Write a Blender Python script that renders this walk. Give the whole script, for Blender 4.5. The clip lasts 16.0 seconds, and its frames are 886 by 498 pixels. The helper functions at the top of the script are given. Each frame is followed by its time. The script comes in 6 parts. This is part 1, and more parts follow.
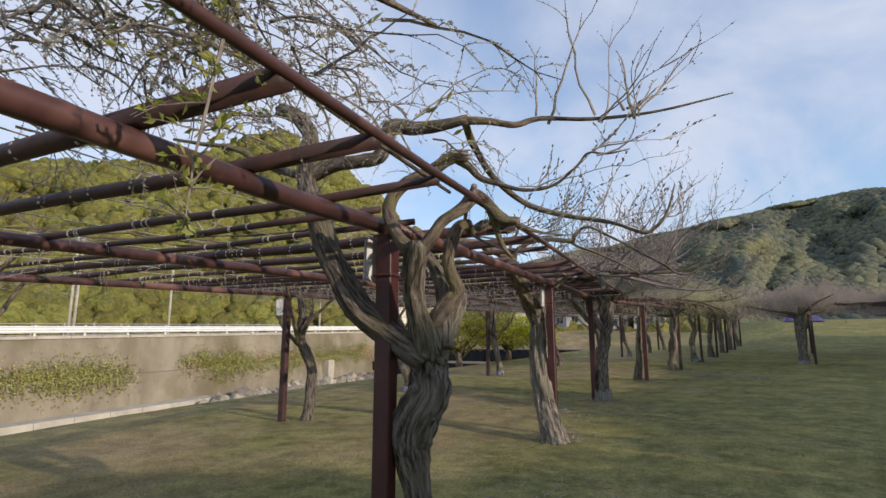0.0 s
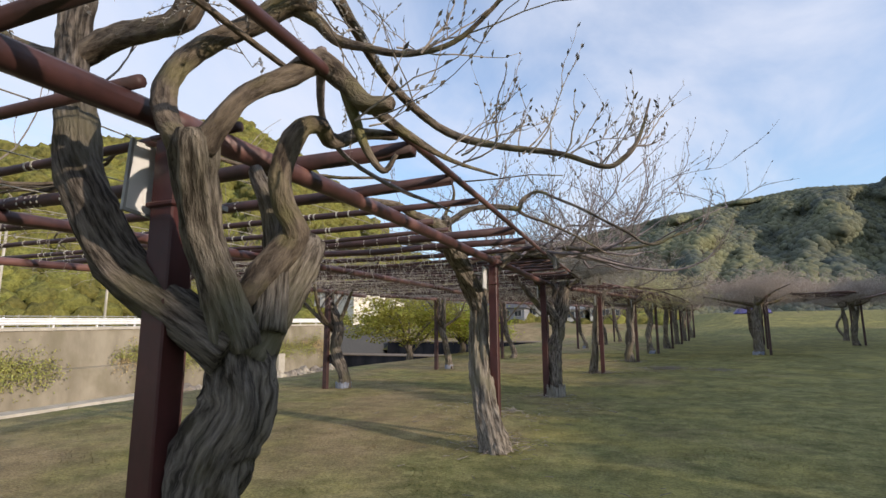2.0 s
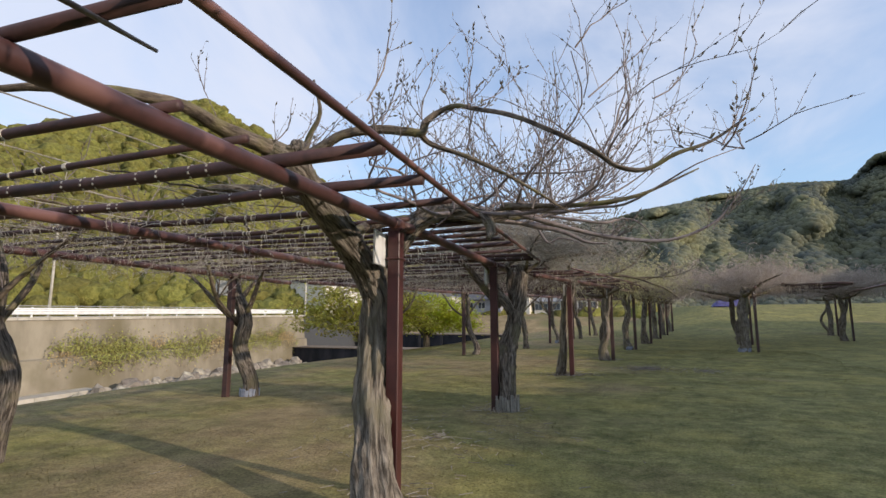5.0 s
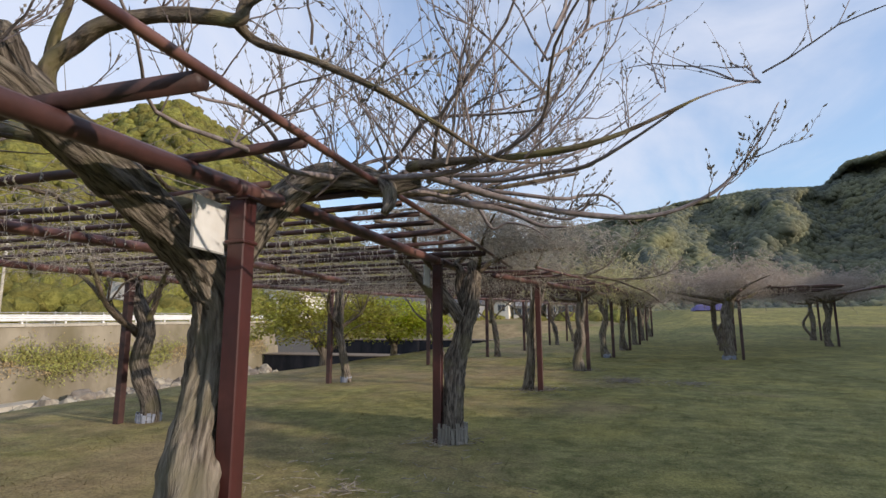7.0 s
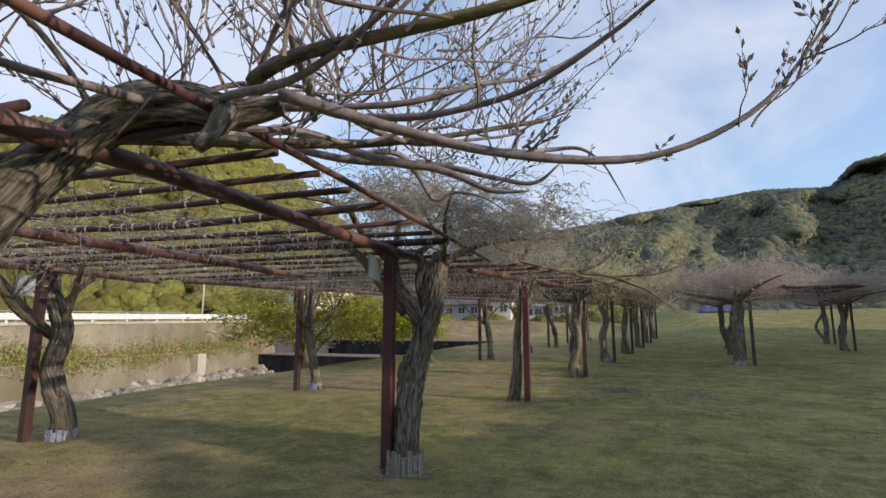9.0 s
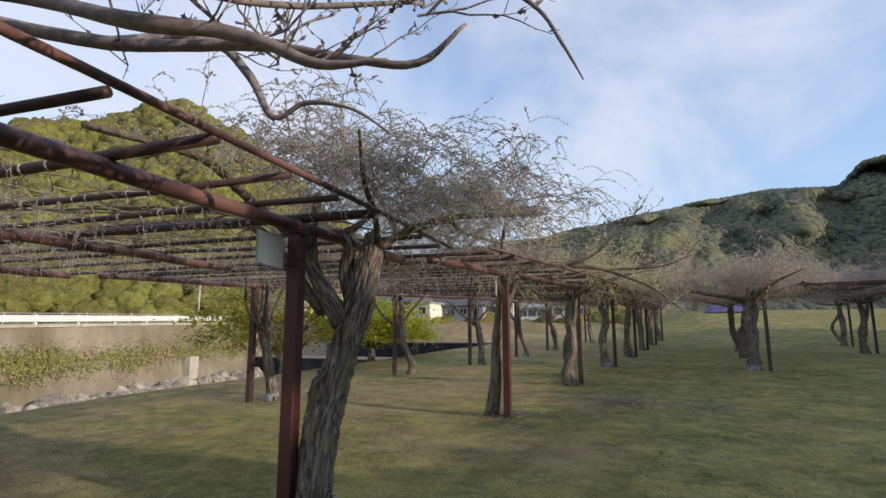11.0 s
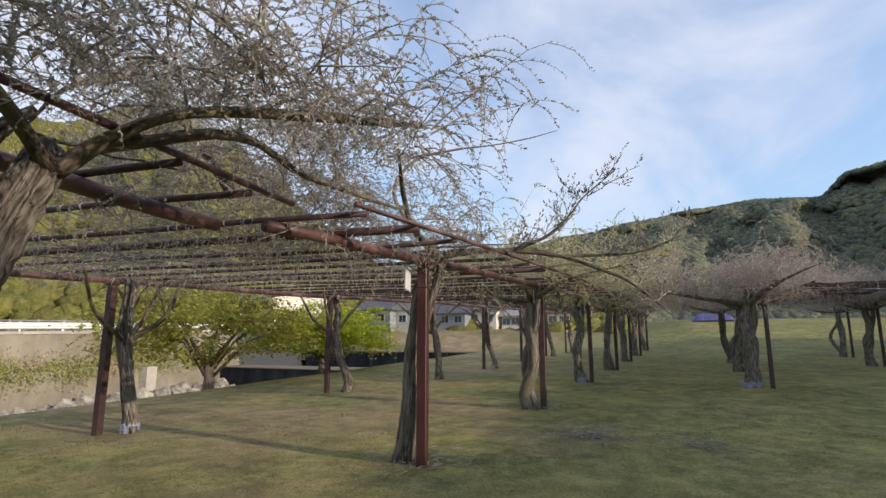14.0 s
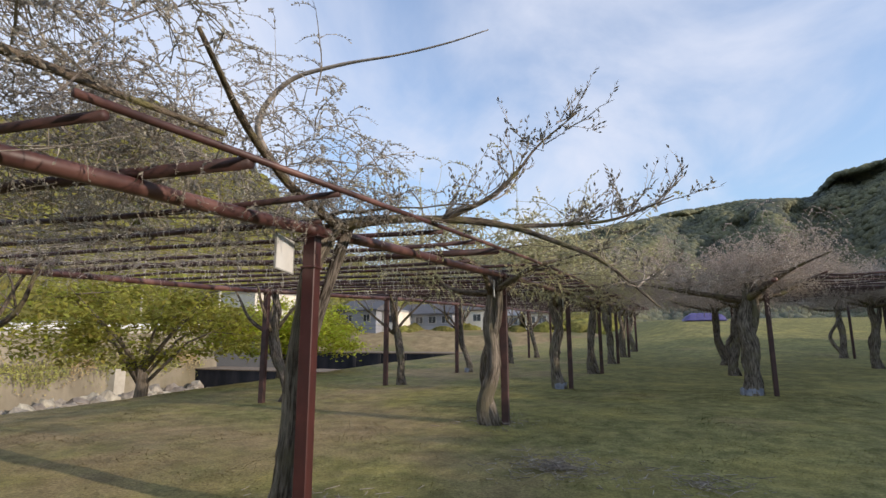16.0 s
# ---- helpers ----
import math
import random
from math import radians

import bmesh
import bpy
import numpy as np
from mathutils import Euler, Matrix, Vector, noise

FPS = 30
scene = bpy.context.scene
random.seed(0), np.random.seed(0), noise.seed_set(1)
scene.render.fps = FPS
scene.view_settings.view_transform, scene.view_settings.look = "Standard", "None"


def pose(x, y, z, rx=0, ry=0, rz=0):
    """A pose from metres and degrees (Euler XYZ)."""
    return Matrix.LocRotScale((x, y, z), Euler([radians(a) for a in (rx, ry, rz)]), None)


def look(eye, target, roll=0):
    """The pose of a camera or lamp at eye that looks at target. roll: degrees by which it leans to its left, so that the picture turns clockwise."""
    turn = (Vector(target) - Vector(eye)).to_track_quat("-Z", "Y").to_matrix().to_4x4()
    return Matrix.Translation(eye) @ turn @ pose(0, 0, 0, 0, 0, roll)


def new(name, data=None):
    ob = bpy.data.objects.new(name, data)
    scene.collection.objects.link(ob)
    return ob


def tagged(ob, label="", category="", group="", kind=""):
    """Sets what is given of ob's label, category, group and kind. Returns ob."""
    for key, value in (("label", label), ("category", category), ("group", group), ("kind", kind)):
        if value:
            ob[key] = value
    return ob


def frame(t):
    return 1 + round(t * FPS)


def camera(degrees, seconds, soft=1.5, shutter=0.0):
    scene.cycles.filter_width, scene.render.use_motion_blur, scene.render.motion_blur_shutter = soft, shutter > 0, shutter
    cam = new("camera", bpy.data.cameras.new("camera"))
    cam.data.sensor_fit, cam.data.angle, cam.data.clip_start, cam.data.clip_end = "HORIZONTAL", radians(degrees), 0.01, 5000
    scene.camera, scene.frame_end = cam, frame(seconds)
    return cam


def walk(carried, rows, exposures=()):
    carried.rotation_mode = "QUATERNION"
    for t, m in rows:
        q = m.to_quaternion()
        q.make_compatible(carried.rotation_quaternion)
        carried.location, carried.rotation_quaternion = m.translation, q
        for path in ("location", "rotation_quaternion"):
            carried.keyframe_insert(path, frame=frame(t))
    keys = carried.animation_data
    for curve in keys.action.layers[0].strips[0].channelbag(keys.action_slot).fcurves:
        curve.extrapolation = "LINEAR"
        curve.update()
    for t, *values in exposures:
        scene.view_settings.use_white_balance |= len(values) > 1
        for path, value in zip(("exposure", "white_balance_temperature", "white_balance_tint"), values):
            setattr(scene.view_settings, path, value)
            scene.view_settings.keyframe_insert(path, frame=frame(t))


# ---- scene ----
cam = camera(78.2, 16.0)
METRES, EYE, TILT, LEAN, TURN = 13.0, 1.5, 0.0, 0.0, 24.5
ROWS = [
    (0.0, 0.0, 0.0, 0.0, -0.0, 10.42, -0.02),
    (0.5, 0.0052, 0.025, -0.0009, -0.53, 10.48, 0.03),
    (1.0, 0.0099, 0.0539, -0.0016, -2.56, 10.19, -0.04),
    (1.5, 0.0233, 0.0777, -0.0009, -3.78, 10.0, 0.15),
    (2.0, 0.0361, 0.1049, -0.0025, -4.12, 9.7, 0.21),
    (2.5, 0.0471, 0.1324, -0.0003, -4.74, 9.28, 0.13),
    (3.0, 0.0612, 0.1614, -0.0, -5.32, 9.09, 0.21),
    (3.5, 0.0754, 0.193, -0.0015, -5.36, 8.99, 0.24),
    (4.0, 0.0881, 0.2222, -0.0, -5.64, 8.78, 0.14),
    (6.5, 0.1608, 0.3659, 0.0115, -7.61, 9.15, 0.22),
    (7.0, 0.1753, 0.3922, 0.0126, -8.14, 9.31, 0.28),
    (7.5, 0.1887, 0.4122, 0.0145, -8.03, 9.47, 0.2),
    (8.0, 0.2042, 0.4383, 0.0139, -7.92, 9.3, 0.3),
    (8.5, 0.2158, 0.4586, 0.0154, -7.86, 9.31, 0.11),
    (11.0, 0.2887, 0.5841, 0.0205, -7.12, 9.48, 0.1),
    (11.5, 0.3054, 0.6082, 0.0213, -8.09, 9.65, 0.15),
    (12.0, 0.325, 0.6326, 0.0225, -8.47, 9.73, 0.23),
    (12.5, 0.342, 0.6619, 0.0219, -8.48, 9.77, 0.15),
    (13.0, 0.3579, 0.6937, 0.0231, -8.56, 10.03, 0.05),
    (13.5, 0.3751, 0.7246, 0.0241, -8.44, 10.24, 0.07),
    (14.0, 0.3905, 0.7574, 0.0243, -8.38, 10.37, 0.02),
    (14.5, 0.4079, 0.7864, 0.0256, -8.48, 10.43, 0.08),
    (15.0, 0.4273, 0.8156, 0.0252, -8.41, 10.57, 0.12),
    (15.5, 0.4471, 0.8469, 0.0258, -8.68, 10.52, 0.14),
    (16.0, 0.466, 0.8785, 0.0268, -9.18, 10.43, 0.11),
]
walk(cam, [(t, pose(0, 0, EYE, TILT, LEAN, TURN) @ pose(METRES * x, METRES * y, METRES * z, 90 + pitch, roll, yaw)) for t, x, y, z, yaw, pitch, roll in ROWS],
     exposures=[(0.0, -0.08, 6600, 15), (1.0, 0.02, 6600, 15), (2.0, 0.09, 6600, 15), (4.0, 0.03, 6600, 15), (12.0, 0.04, 6600, 15), (14.0, 0.10, 6600, 15), (16.0, 0.06, 6600, 15)])

# ---- world, sun, exposure ----
SUN_AZ, SUN_EL = 104.0, 16.0          # degrees clockwise from +y, and above the horizon
world = bpy.data.worlds.new("sky")
scene.world = world
world.use_nodes = True
wn, wl = world.node_tree.nodes, world.node_tree.links
wn.clear()
w_out = wn.new("ShaderNodeOutputWorld")
w_bg = wn.new("ShaderNodeBackground")
w_sky = wn.new("ShaderNodeTexSky")
w_sky.sky_type, w_sky.sun_disc = "NISHITA", False
w_sky.sun_elevation, w_sky.sun_rotation = radians(SUN_EL), radians(SUN_AZ)
w_sky.air_density, w_sky.dust_density, w_sky.ozone_density = 1.2, 1.0, 2.5
w_co = wn.new("ShaderNodeTexCoord")
w_sep = wn.new("ShaderNodeSeparateXYZ")
wl.new(w_co.outputs["Generated"], w_sep.inputs[0])


def wmath(op, a, b=None, c=None):
    n = wn.new("ShaderNodeMath")
    n.operation = op
    for i, v in enumerate((a, b, c)):
        if v is None:
            continue
        if isinstance(v, (int, float)):
            n.inputs[i].default_value = v
        else:
            wl.new(v, n.inputs[i])
    return n.outputs[0]


# thin streaky cloud sheet: the direction is projected on a high plane
w_up = wmath("MAXIMUM", wmath("ADD", w_sep.outputs["Z"], 0.10), 0.05)
w_px = wmath("DIVIDE", w_sep.outputs["X"], w_up)
w_py = wmath("DIVIDE", w_sep.outputs["Y"], w_up)
w_comb = wn.new("ShaderNodeCombineXYZ")
wl.new(wmath("MULTIPLY", w_px, 1.0), w_comb.inputs["X"])
wl.new(wmath("MULTIPLY", w_py, 0.55), w_comb.inputs["Y"])
w_n1 = wn.new("ShaderNodeTexNoise")
w_n1.inputs["Scale"].default_value = 1.1
w_n1.inputs["Detail"].default_value = 7.0
w_n1.inputs["Roughness"].default_value = 0.55
w_n1.inputs["Distortion"].default_value = 0.5
wl.new(w_comb.outputs[0], w_n1.inputs["Vector"])
w_ramp = wn.new("ShaderNodeMapRange")
w_ramp.interpolation_type = "SMOOTHSTEP"
w_ramp.inputs["From Min"].default_value = 0.34
w_ramp.inputs["From Max"].default_value = 0.66
w_ramp.inputs["To Min"].default_value = 0.22
w_ramp.inputs["To Max"].default_value = 0.92
wl.new(w_n1.outputs["Fac"], w_ramp.inputs["Value"])
w_mix = wn.new("ShaderNodeMix")
w_mix.data_type = "RGBA"
wl.new(w_ramp.outputs[0], w_mix.inputs["Factor"])
w_gain = wn.new("ShaderNodeVectorMath")
w_gain.operation = "MULTIPLY"
w_gain.inputs[1].default_value = (1.5, 1.8, 2.05)
wl.new(w_sky.outputs[0], w_gain.inputs[0])
wl.new(w_gain.outputs[0], w_mix.inputs["A"])
w_mix.inputs["B"].default_value = (5.9, 6.5, 7.5, 1)
wl.new(w_mix.outputs["Result"], w_bg.inputs["Color"])
w_bg.inputs["Strength"].default_value = 0.125
wl.new(w_bg.outputs[0], w_out.inputs["Surface"])

sun_az, sun_el = radians(SUN_AZ), radians(SUN_EL)
sun_dir = Vector((math.sin(sun_az) * math.cos(sun_el), math.cos(sun_az) * math.cos(sun_el), math.sin(sun_el)))
sun_data = bpy.data.lights.new("sun", "SUN")
sun_data.energy, sun_data.angle, sun_data.color = 3.7, radians(0.6), (1.0, 0.87, 0.70)
sun = new("sun", sun_data)
sun.matrix_world = look(sun_dir * 100, (0, 0, 0))


# ---- materials ----
def material(name, c1, c2, scale=6.0, rough=0.8, bump=0.3, detail=6.0, stretch=(1, 1, 1), metal=0.0,
             c3=None, scale3=0.8, lo3=0.5, hi3=0.65, vary=0.0, dist=0.02, coords="Object", lo=0.35, hi=0.65, island=False, spec=0.5):
    """Two colours mixed by fine noise, a third by coarse noise, and a bump from the fine noise."""
    m = bpy.data.materials.new(name)
    m.use_nodes = True
    n, l = m.node_tree.nodes, m.node_tree.links
    b = n["Principled BSDF"]
    b.inputs["Roughness"].default_value = rough
    b.inputs["Metallic"].default_value = metal
    b.inputs["Specular IOR Level"].default_value = spec
    co = n.new("ShaderNodeTexCoord")
    geo = n.new("ShaderNodeNewGeometry")
    if coords == "Strand":
        strand = n.new("ShaderNodeAttribute")
        strand.attribute_name = "strand"
        src = strand.outputs["Vector"]
    else:
        src = geo.outputs["Position"] if coords == "World" else co.outputs[coords]
    mp = n.new("ShaderNodeMapping")
    mp.inputs["Scale"].default_value = stretch
    l.new(src, mp.inputs["Vector"])
    n1 = n.new("ShaderNodeTexNoise")
    n1.inputs["Scale"].default_value, n1.inputs["Detail"].default_value = scale, detail
    n1.inputs["Roughness"].default_value = 0.62
    l.new(mp.outputs[0], n1.inputs["Vector"])
    r = n.new("ShaderNodeMapRange")
    r.inputs["From Min"].default_value, r.inputs["From Max"].default_value = lo, hi
    l.new(n1.outputs["Fac"], r.inputs["Value"])
    mix = n.new("ShaderNodeMix")
    mix.data_type = "RGBA"
    mix.inputs["A"].default_value, mix.inputs["B"].default_value = (*c1, 1), (*c2, 1)
    l.new(r.outputs[0], mix.inputs["Factor"])
    col = mix.outputs["Result"]
    if c3:
        n3 = n.new("ShaderNodeTexNoise")
        n3.inputs["Scale"].default_value, n3.inputs["Detail"].default_value = scale3, 4.0
        l.new(src, n3.inputs["Vector"])
        r3 = n.new("ShaderNodeMapRange")
        r3.inputs["From Min"].default_value, r3.inputs["From Max"].default_value = lo3, hi3
        l.new(n3.outputs["Fac"], r3.inputs["Value"])
        mix3 = n.new("ShaderNodeMix")
        mix3.data_type = "RGBA"
        mix3.inputs["B"].default_value = (*c3, 1)
        l.new(r3.outputs[0], mix3.inputs["Factor"])
        l.new(col, mix3.inputs["A"])
        col = mix3.outputs["Result"]
    if vary:
        hsv = n.new("ShaderNodeHueSaturation")
        info = n.new("ShaderNodeObjectInfo")
        rnd = geo.outputs["Random Per Island"] if island else info.outputs["Random"]
        rv = n.new("ShaderNodeMapRange")
        rv.inputs["To Min"].default_value, rv.inputs["To Max"].default_value = 1 - vary, 1 + vary
        l.new(rnd, rv.inputs["Value"])
        l.new(rv.outputs[0], hsv.inputs["Value"])
        rh = n.new("ShaderNodeMapRange")
        rh.inputs["To Min"].default_value, rh.inputs["To Max"].default_value = 0.5 - vary * 0.06, 0.5 + vary * 0.06
        l.new(rnd, rh.inputs["Value"])
        l.new(rh.outputs[0], hsv.inputs["Hue"])
        l.new(col, hsv.inputs["Color"])
        col = hsv.outputs["Color"]
    l.new(col, b.inputs["Base Color"])
    if bump:
        bp = n.new("ShaderNodeBump")
        bp.inputs["Strength"].default_value, bp.inputs["Distance"].default_value = bump, dist
        l.new(n1.outputs["Fac"], bp.inputs["Height"])
        l.new(bp.outputs[0], b.inputs["Normal"])
    return m


def leafy(name, c1, c2, vary=0.35, scale=3.0, through_light=0.35, rough=0.6, bump=0.0, dist=0.02):
    """Leaf material: lit from both sides, varied leaf by leaf."""
    m = material(name, c1, c2, scale=scale, rough=rough, bump=bump, dist=dist, vary=vary, island=True, spec=0.3)
    n, l = m.node_tree.nodes, m.node_tree.links
    b = n["Principled BSDF"]
    t = n.new("ShaderNodeBsdfTranslucent")
    l.new(b.inputs["Base Color"].links[0].from_socket, t.inputs["Color"])
    ms = n.new("ShaderNodeMixShader")
    ms.inputs[0].default_value = through_light
    l.new(b.outputs[0], ms.inputs[1])
    l.new(t.outputs[0], ms.inputs[2])
    l.new(ms.outputs[0], n["Material Output"].inputs["Surface"])
    return m


BARK = material("wisteria_bark", (0.060, 0.050, 0.041), (0.34, 0.295, 0.245), scale=55, stretch=(1, 1, 0.13), detail=9, rough=0.94, bump=1.0, dist=0.05, lo=0.40, hi=0.64, coords="Strand", spec=0.15,
                c3=(0.20, 0.182, 0.115), scale3=3.2, lo3=0.52, hi3=0.72, vary=0.12)
BARK_PALE = material("wisteria_bark_pale", (0.070, 0.058, 0.046), (0.34, 0.295, 0.240), scale=40, stretch=(1, 1, 0.11), detail=9, rough=0.94, bump=1.0, dist=0.05, lo=0.38, hi=0.62, coords="Strand", spec=0.15,
                     c3=(0.19, 0.172, 0.120), scale3=2.8, lo3=0.52, hi3=0.72, vary=0.1)
LIMB = material("wisteria_limb", (0.055, 0.043, 0.035), (0.235, 0.190, 0.145), scale=32, stretch=(1, 1, 0.35), detail=8, rough=0.92, bump=1.0, dist=0.03, coords="Strand", spec=0.15,
                c3=(0.185, 0.168, 0.080), scale3=3.6, lo3=0.50, hi3=0.66)
TWIG = material("twig", (0.13, 0.103, 0.100), (0.27, 0.225, 0.215), scale=20, rough=0.75, bump=0.0, vary=0.25, island=True)
TWIG_PALE = material("twig_pale", (0.20, 0.17, 0.145), (0.38, 0.33, 0.28), scale=20, rough=0.75, bump=0.0, vary=0.25, island=True)
TWIG_OLIVE = material("twig_olive", (0.26, 0.235, 0.13), (0.42, 0.385, 0.22), scale=20, rough=0.75, bump=0.0, vary=0.25, island=True)
BUD = leafy("bud", (0.12, 0.105, 0.08), (0.22, 0.195, 0.15), vary=0.3, through_light=0.25)
RACEME = leafy("raceme", (0.36, 0.335, 0.285), (0.54, 0.50, 0.43), vary=0.3, through_light=0.5)
RACEME_PALE = leafy("pale_raceme", (0.38, 0.36, 0.20), (0.58, 0.54, 0.33), vary=0.3, through_light=0.35)
RACEME_OLD = leafy("old_raceme", (0.36, 0.295, 0.25), (0.58, 0.49, 0.43), vary=0.3, through_light=0.45)
YOUNG = leafy("young_leaf", (0.22, 0.25, 0.05), (0.36, 0.36, 0.09), vary=0.3, through_light=0.4)
MAPLE = leafy("maple_leaf", (0.33, 0.39, 0.035), (0.58, 0.58, 0.075), vary=0.3, through_light=0.55)
MAPLE_DARK = leafy("maple_leaf_dull", (0.27, 0.275, 0.045), (0.46, 0.42, 0.10), vary=0.35, through_light=0.52)
IVY = leafy("ivy_leaf", (0.17, 0.175, 0.05), (0.33, 0.31, 0.09), vary=0.4, through_light=0.2)
DRY = leafy("dry_weed", (0.28, 0.20, 0.09), (0.42, 0.33, 0.17), vary=0.3, through_light=0.2)
POST_PAINT = material("red_brown_post_paint", (0.042, 0.014, 0.0135), (0.082, 0.024, 0.022), scale=5, rough=0.42, bump=0.12, stretch=(1, 1, 0.5),
                      c3=(0.15, 0.05, 0.042), scale3=2.6, lo3=0.60, hi3=0.75, dist=0.004)
PIPE_PAINT = material("red_brown_pipe_paint", (0.048, 0.021, 0.020), (0.088, 0.037, 0.034), scale=6, rough=0.5, bump=0.15,
                      c3=(0.165, 0.08, 0.068), scale3=1.7, lo3=0.53, hi3=0.60, dist=0.004)
# joist colour; also a darker copy of the post paint for shaded posts
JOIST_SHADE_PAINT = material("dark_joist_and_post_shade_paint", (0.036, 0.019, 0.018), (0.080, 0.036, 0.033), scale=7, rough=0.6, bump=0.2, dist=0.004)
PLATE = material("white_plate", (0.62, 0.62, 0.60), (0.74, 0.74, 0.72), scale=4, rough=0.45, bump=0.03)
PLATE_EDGE = material("plate_edge", (0.30, 0.30, 0.29), (0.40, 0.40, 0.38), scale=8, rough=0.5, bump=0.0)
TIE = material("pale_tie", (0.42, 0.38, 0.32), (0.58, 0.54, 0.47), scale=8, rough=0.7, bump=0.0)
BAND = material("blue_grey_wrap", (0.20, 0.23, 0.30), (0.34, 0.37, 0.44), scale=9, rough=0.7, bump=0.2)
MAT_WRAP = material("straw_mat", (0.15, 0.14, 0.12), (0.36, 0.34, 0.30), scale=22, stretch=(2, 2, 0.15), rough=0.9, bump=0.8)
SOIL = material("bare_soil", (0.11, 0.08, 0.055), (0.22, 0.17, 0.12), scale=12, rough=0.95, bump=0.6, coords="World")
CONCRETE = material("river_wall_concrete", (0.185, 0.158, 0.112), (0.30, 0.262, 0.195), scale=0.5, stretch=(1, 1, 0.4), rough=0.9, bump=0.25, dist=0.05,
                    c3=(0.15, 0.128, 0.075), scale3=0.28, lo3=0.48, hi3=0.68, coords="World")
CONCRETE_PALE = material("pale_concrete", (0.36, 0.33, 0.27), (0.50, 0.46, 0.39), scale=0.8, rough=0.9, bump=0.2, coords="World")
STONE = material("river_stone", (0.16, 0.14, 0.115), (0.38, 0.34, 0.27), scale=2.5, rough=0.9, bump=0.5, vary=0.3, dist=0.05)
SAND = material("river_gravel", (0.30, 0.26, 0.19), (0.46, 0.41, 0.31), scale=3.0, rough=0.95, bump=0.6, coords="World", dist=0.05)
# weir concrete: the shade on its faces is painted as a near-black base
SHADED_WALL = material("shade_dark_wall", (0.015, 0.016, 0.020), (0.035, 0.035, 0.04), scale=0.9, rough=0.95, bump=0.2, stretch=(1, 1, 0.3), coords="World", spec=0.1)
RAIL_WHITE = material("white_rail_paint", (0.66, 0.66, 0.65), (0.78, 0.78, 0.77), scale=2, rough=0.4, bump=0.02)
GREY_METAL = material("grey_metal", (0.30, 0.30, 0.30), (0.42, 0.42, 0.41), scale=5, rough=0.5, bump=0.05, metal=0.3)
MAPLE_BARK = material("maple_bark", (0.09, 0.075, 0.06), (0.24, 0.20, 0.16), scale=12, stretch=(2, 2, 0.4), rough=0.9, bump=0.6, dist=0.03)
POLE_GREY = material("pole_concrete", (0.40, 0.37, 0.32), (0.52, 0.49, 0.43), scale=3, rough=0.85, bump=0.1)
ASPHALT = material("asphalt", (0.045, 0.045, 0.045), (0.07, 0.07, 0.068), scale=8, rough=0.9, bump=0.3, coords="World")
WHITE_WALL = material("cream_render", (0.62, 0.57, 0.48), (0.72, 0.68, 0.60), scale=1.2, rough=0.8, bump=0.05, coords="World")
GREY_WALL = material("grey_siding", (0.20, 0.21, 0.235), (0.28, 0.29, 0.32), scale=1.0, stretch=(0.3, 0.3, 4), rough=0.7, bump=0.1, coords="World")
ROOF = material("dark_roof", (0.06, 0.062, 0.07), (0.11, 0.11, 0.12), scale=3, rough=0.6, bump=0.2)
WINDOW = material("window_glass", (0.03, 0.035, 0.045), (0.06, 0.065, 0.075), scale=1, rough=0.08, bump=0.0)
BLUE = material("violet_blue_sheet", (0.07, 0.065, 0.19), (0.11, 0.10, 0.26), scale=3, rough=0.6, bump=0.1)
FOREST = leafy("spring_forest_crown", (0.135, 0.138, 0.033), (0.275, 0.258, 0.066), vary=0.20, scale=1.3, through_light=0.12, rough=0.9, bump=1.0, dist=0.9)
# far crowns: distance haze is put into the base colour as a blue tint
FOREST_HAZED = leafy("haze_tinted_forest_crown", (0.082, 0.096, 0.082), (0.180, 0.180, 0.098), vary=0.14, scale=0.035, through_light=0.1, rough=0.9, bump=1.0, dist=2.0)
HILL_SOIL = material("hill_undergrowth", (0.10, 0.105, 0.02), (0.19, 0.18, 0.045), scale=0.7, rough=0.95, bump=0.8, coords="World", dist=0.8)
# slope under the far crowns, blued the same way to paint in haze
HILL_HAZED = material("haze_tinted_hill_undergrowth", (0.060, 0.074, 0.064), (0.120, 0.126, 0.080), scale=0.2, rough=0.95, bump=0.8, coords="World", dist=2.0)


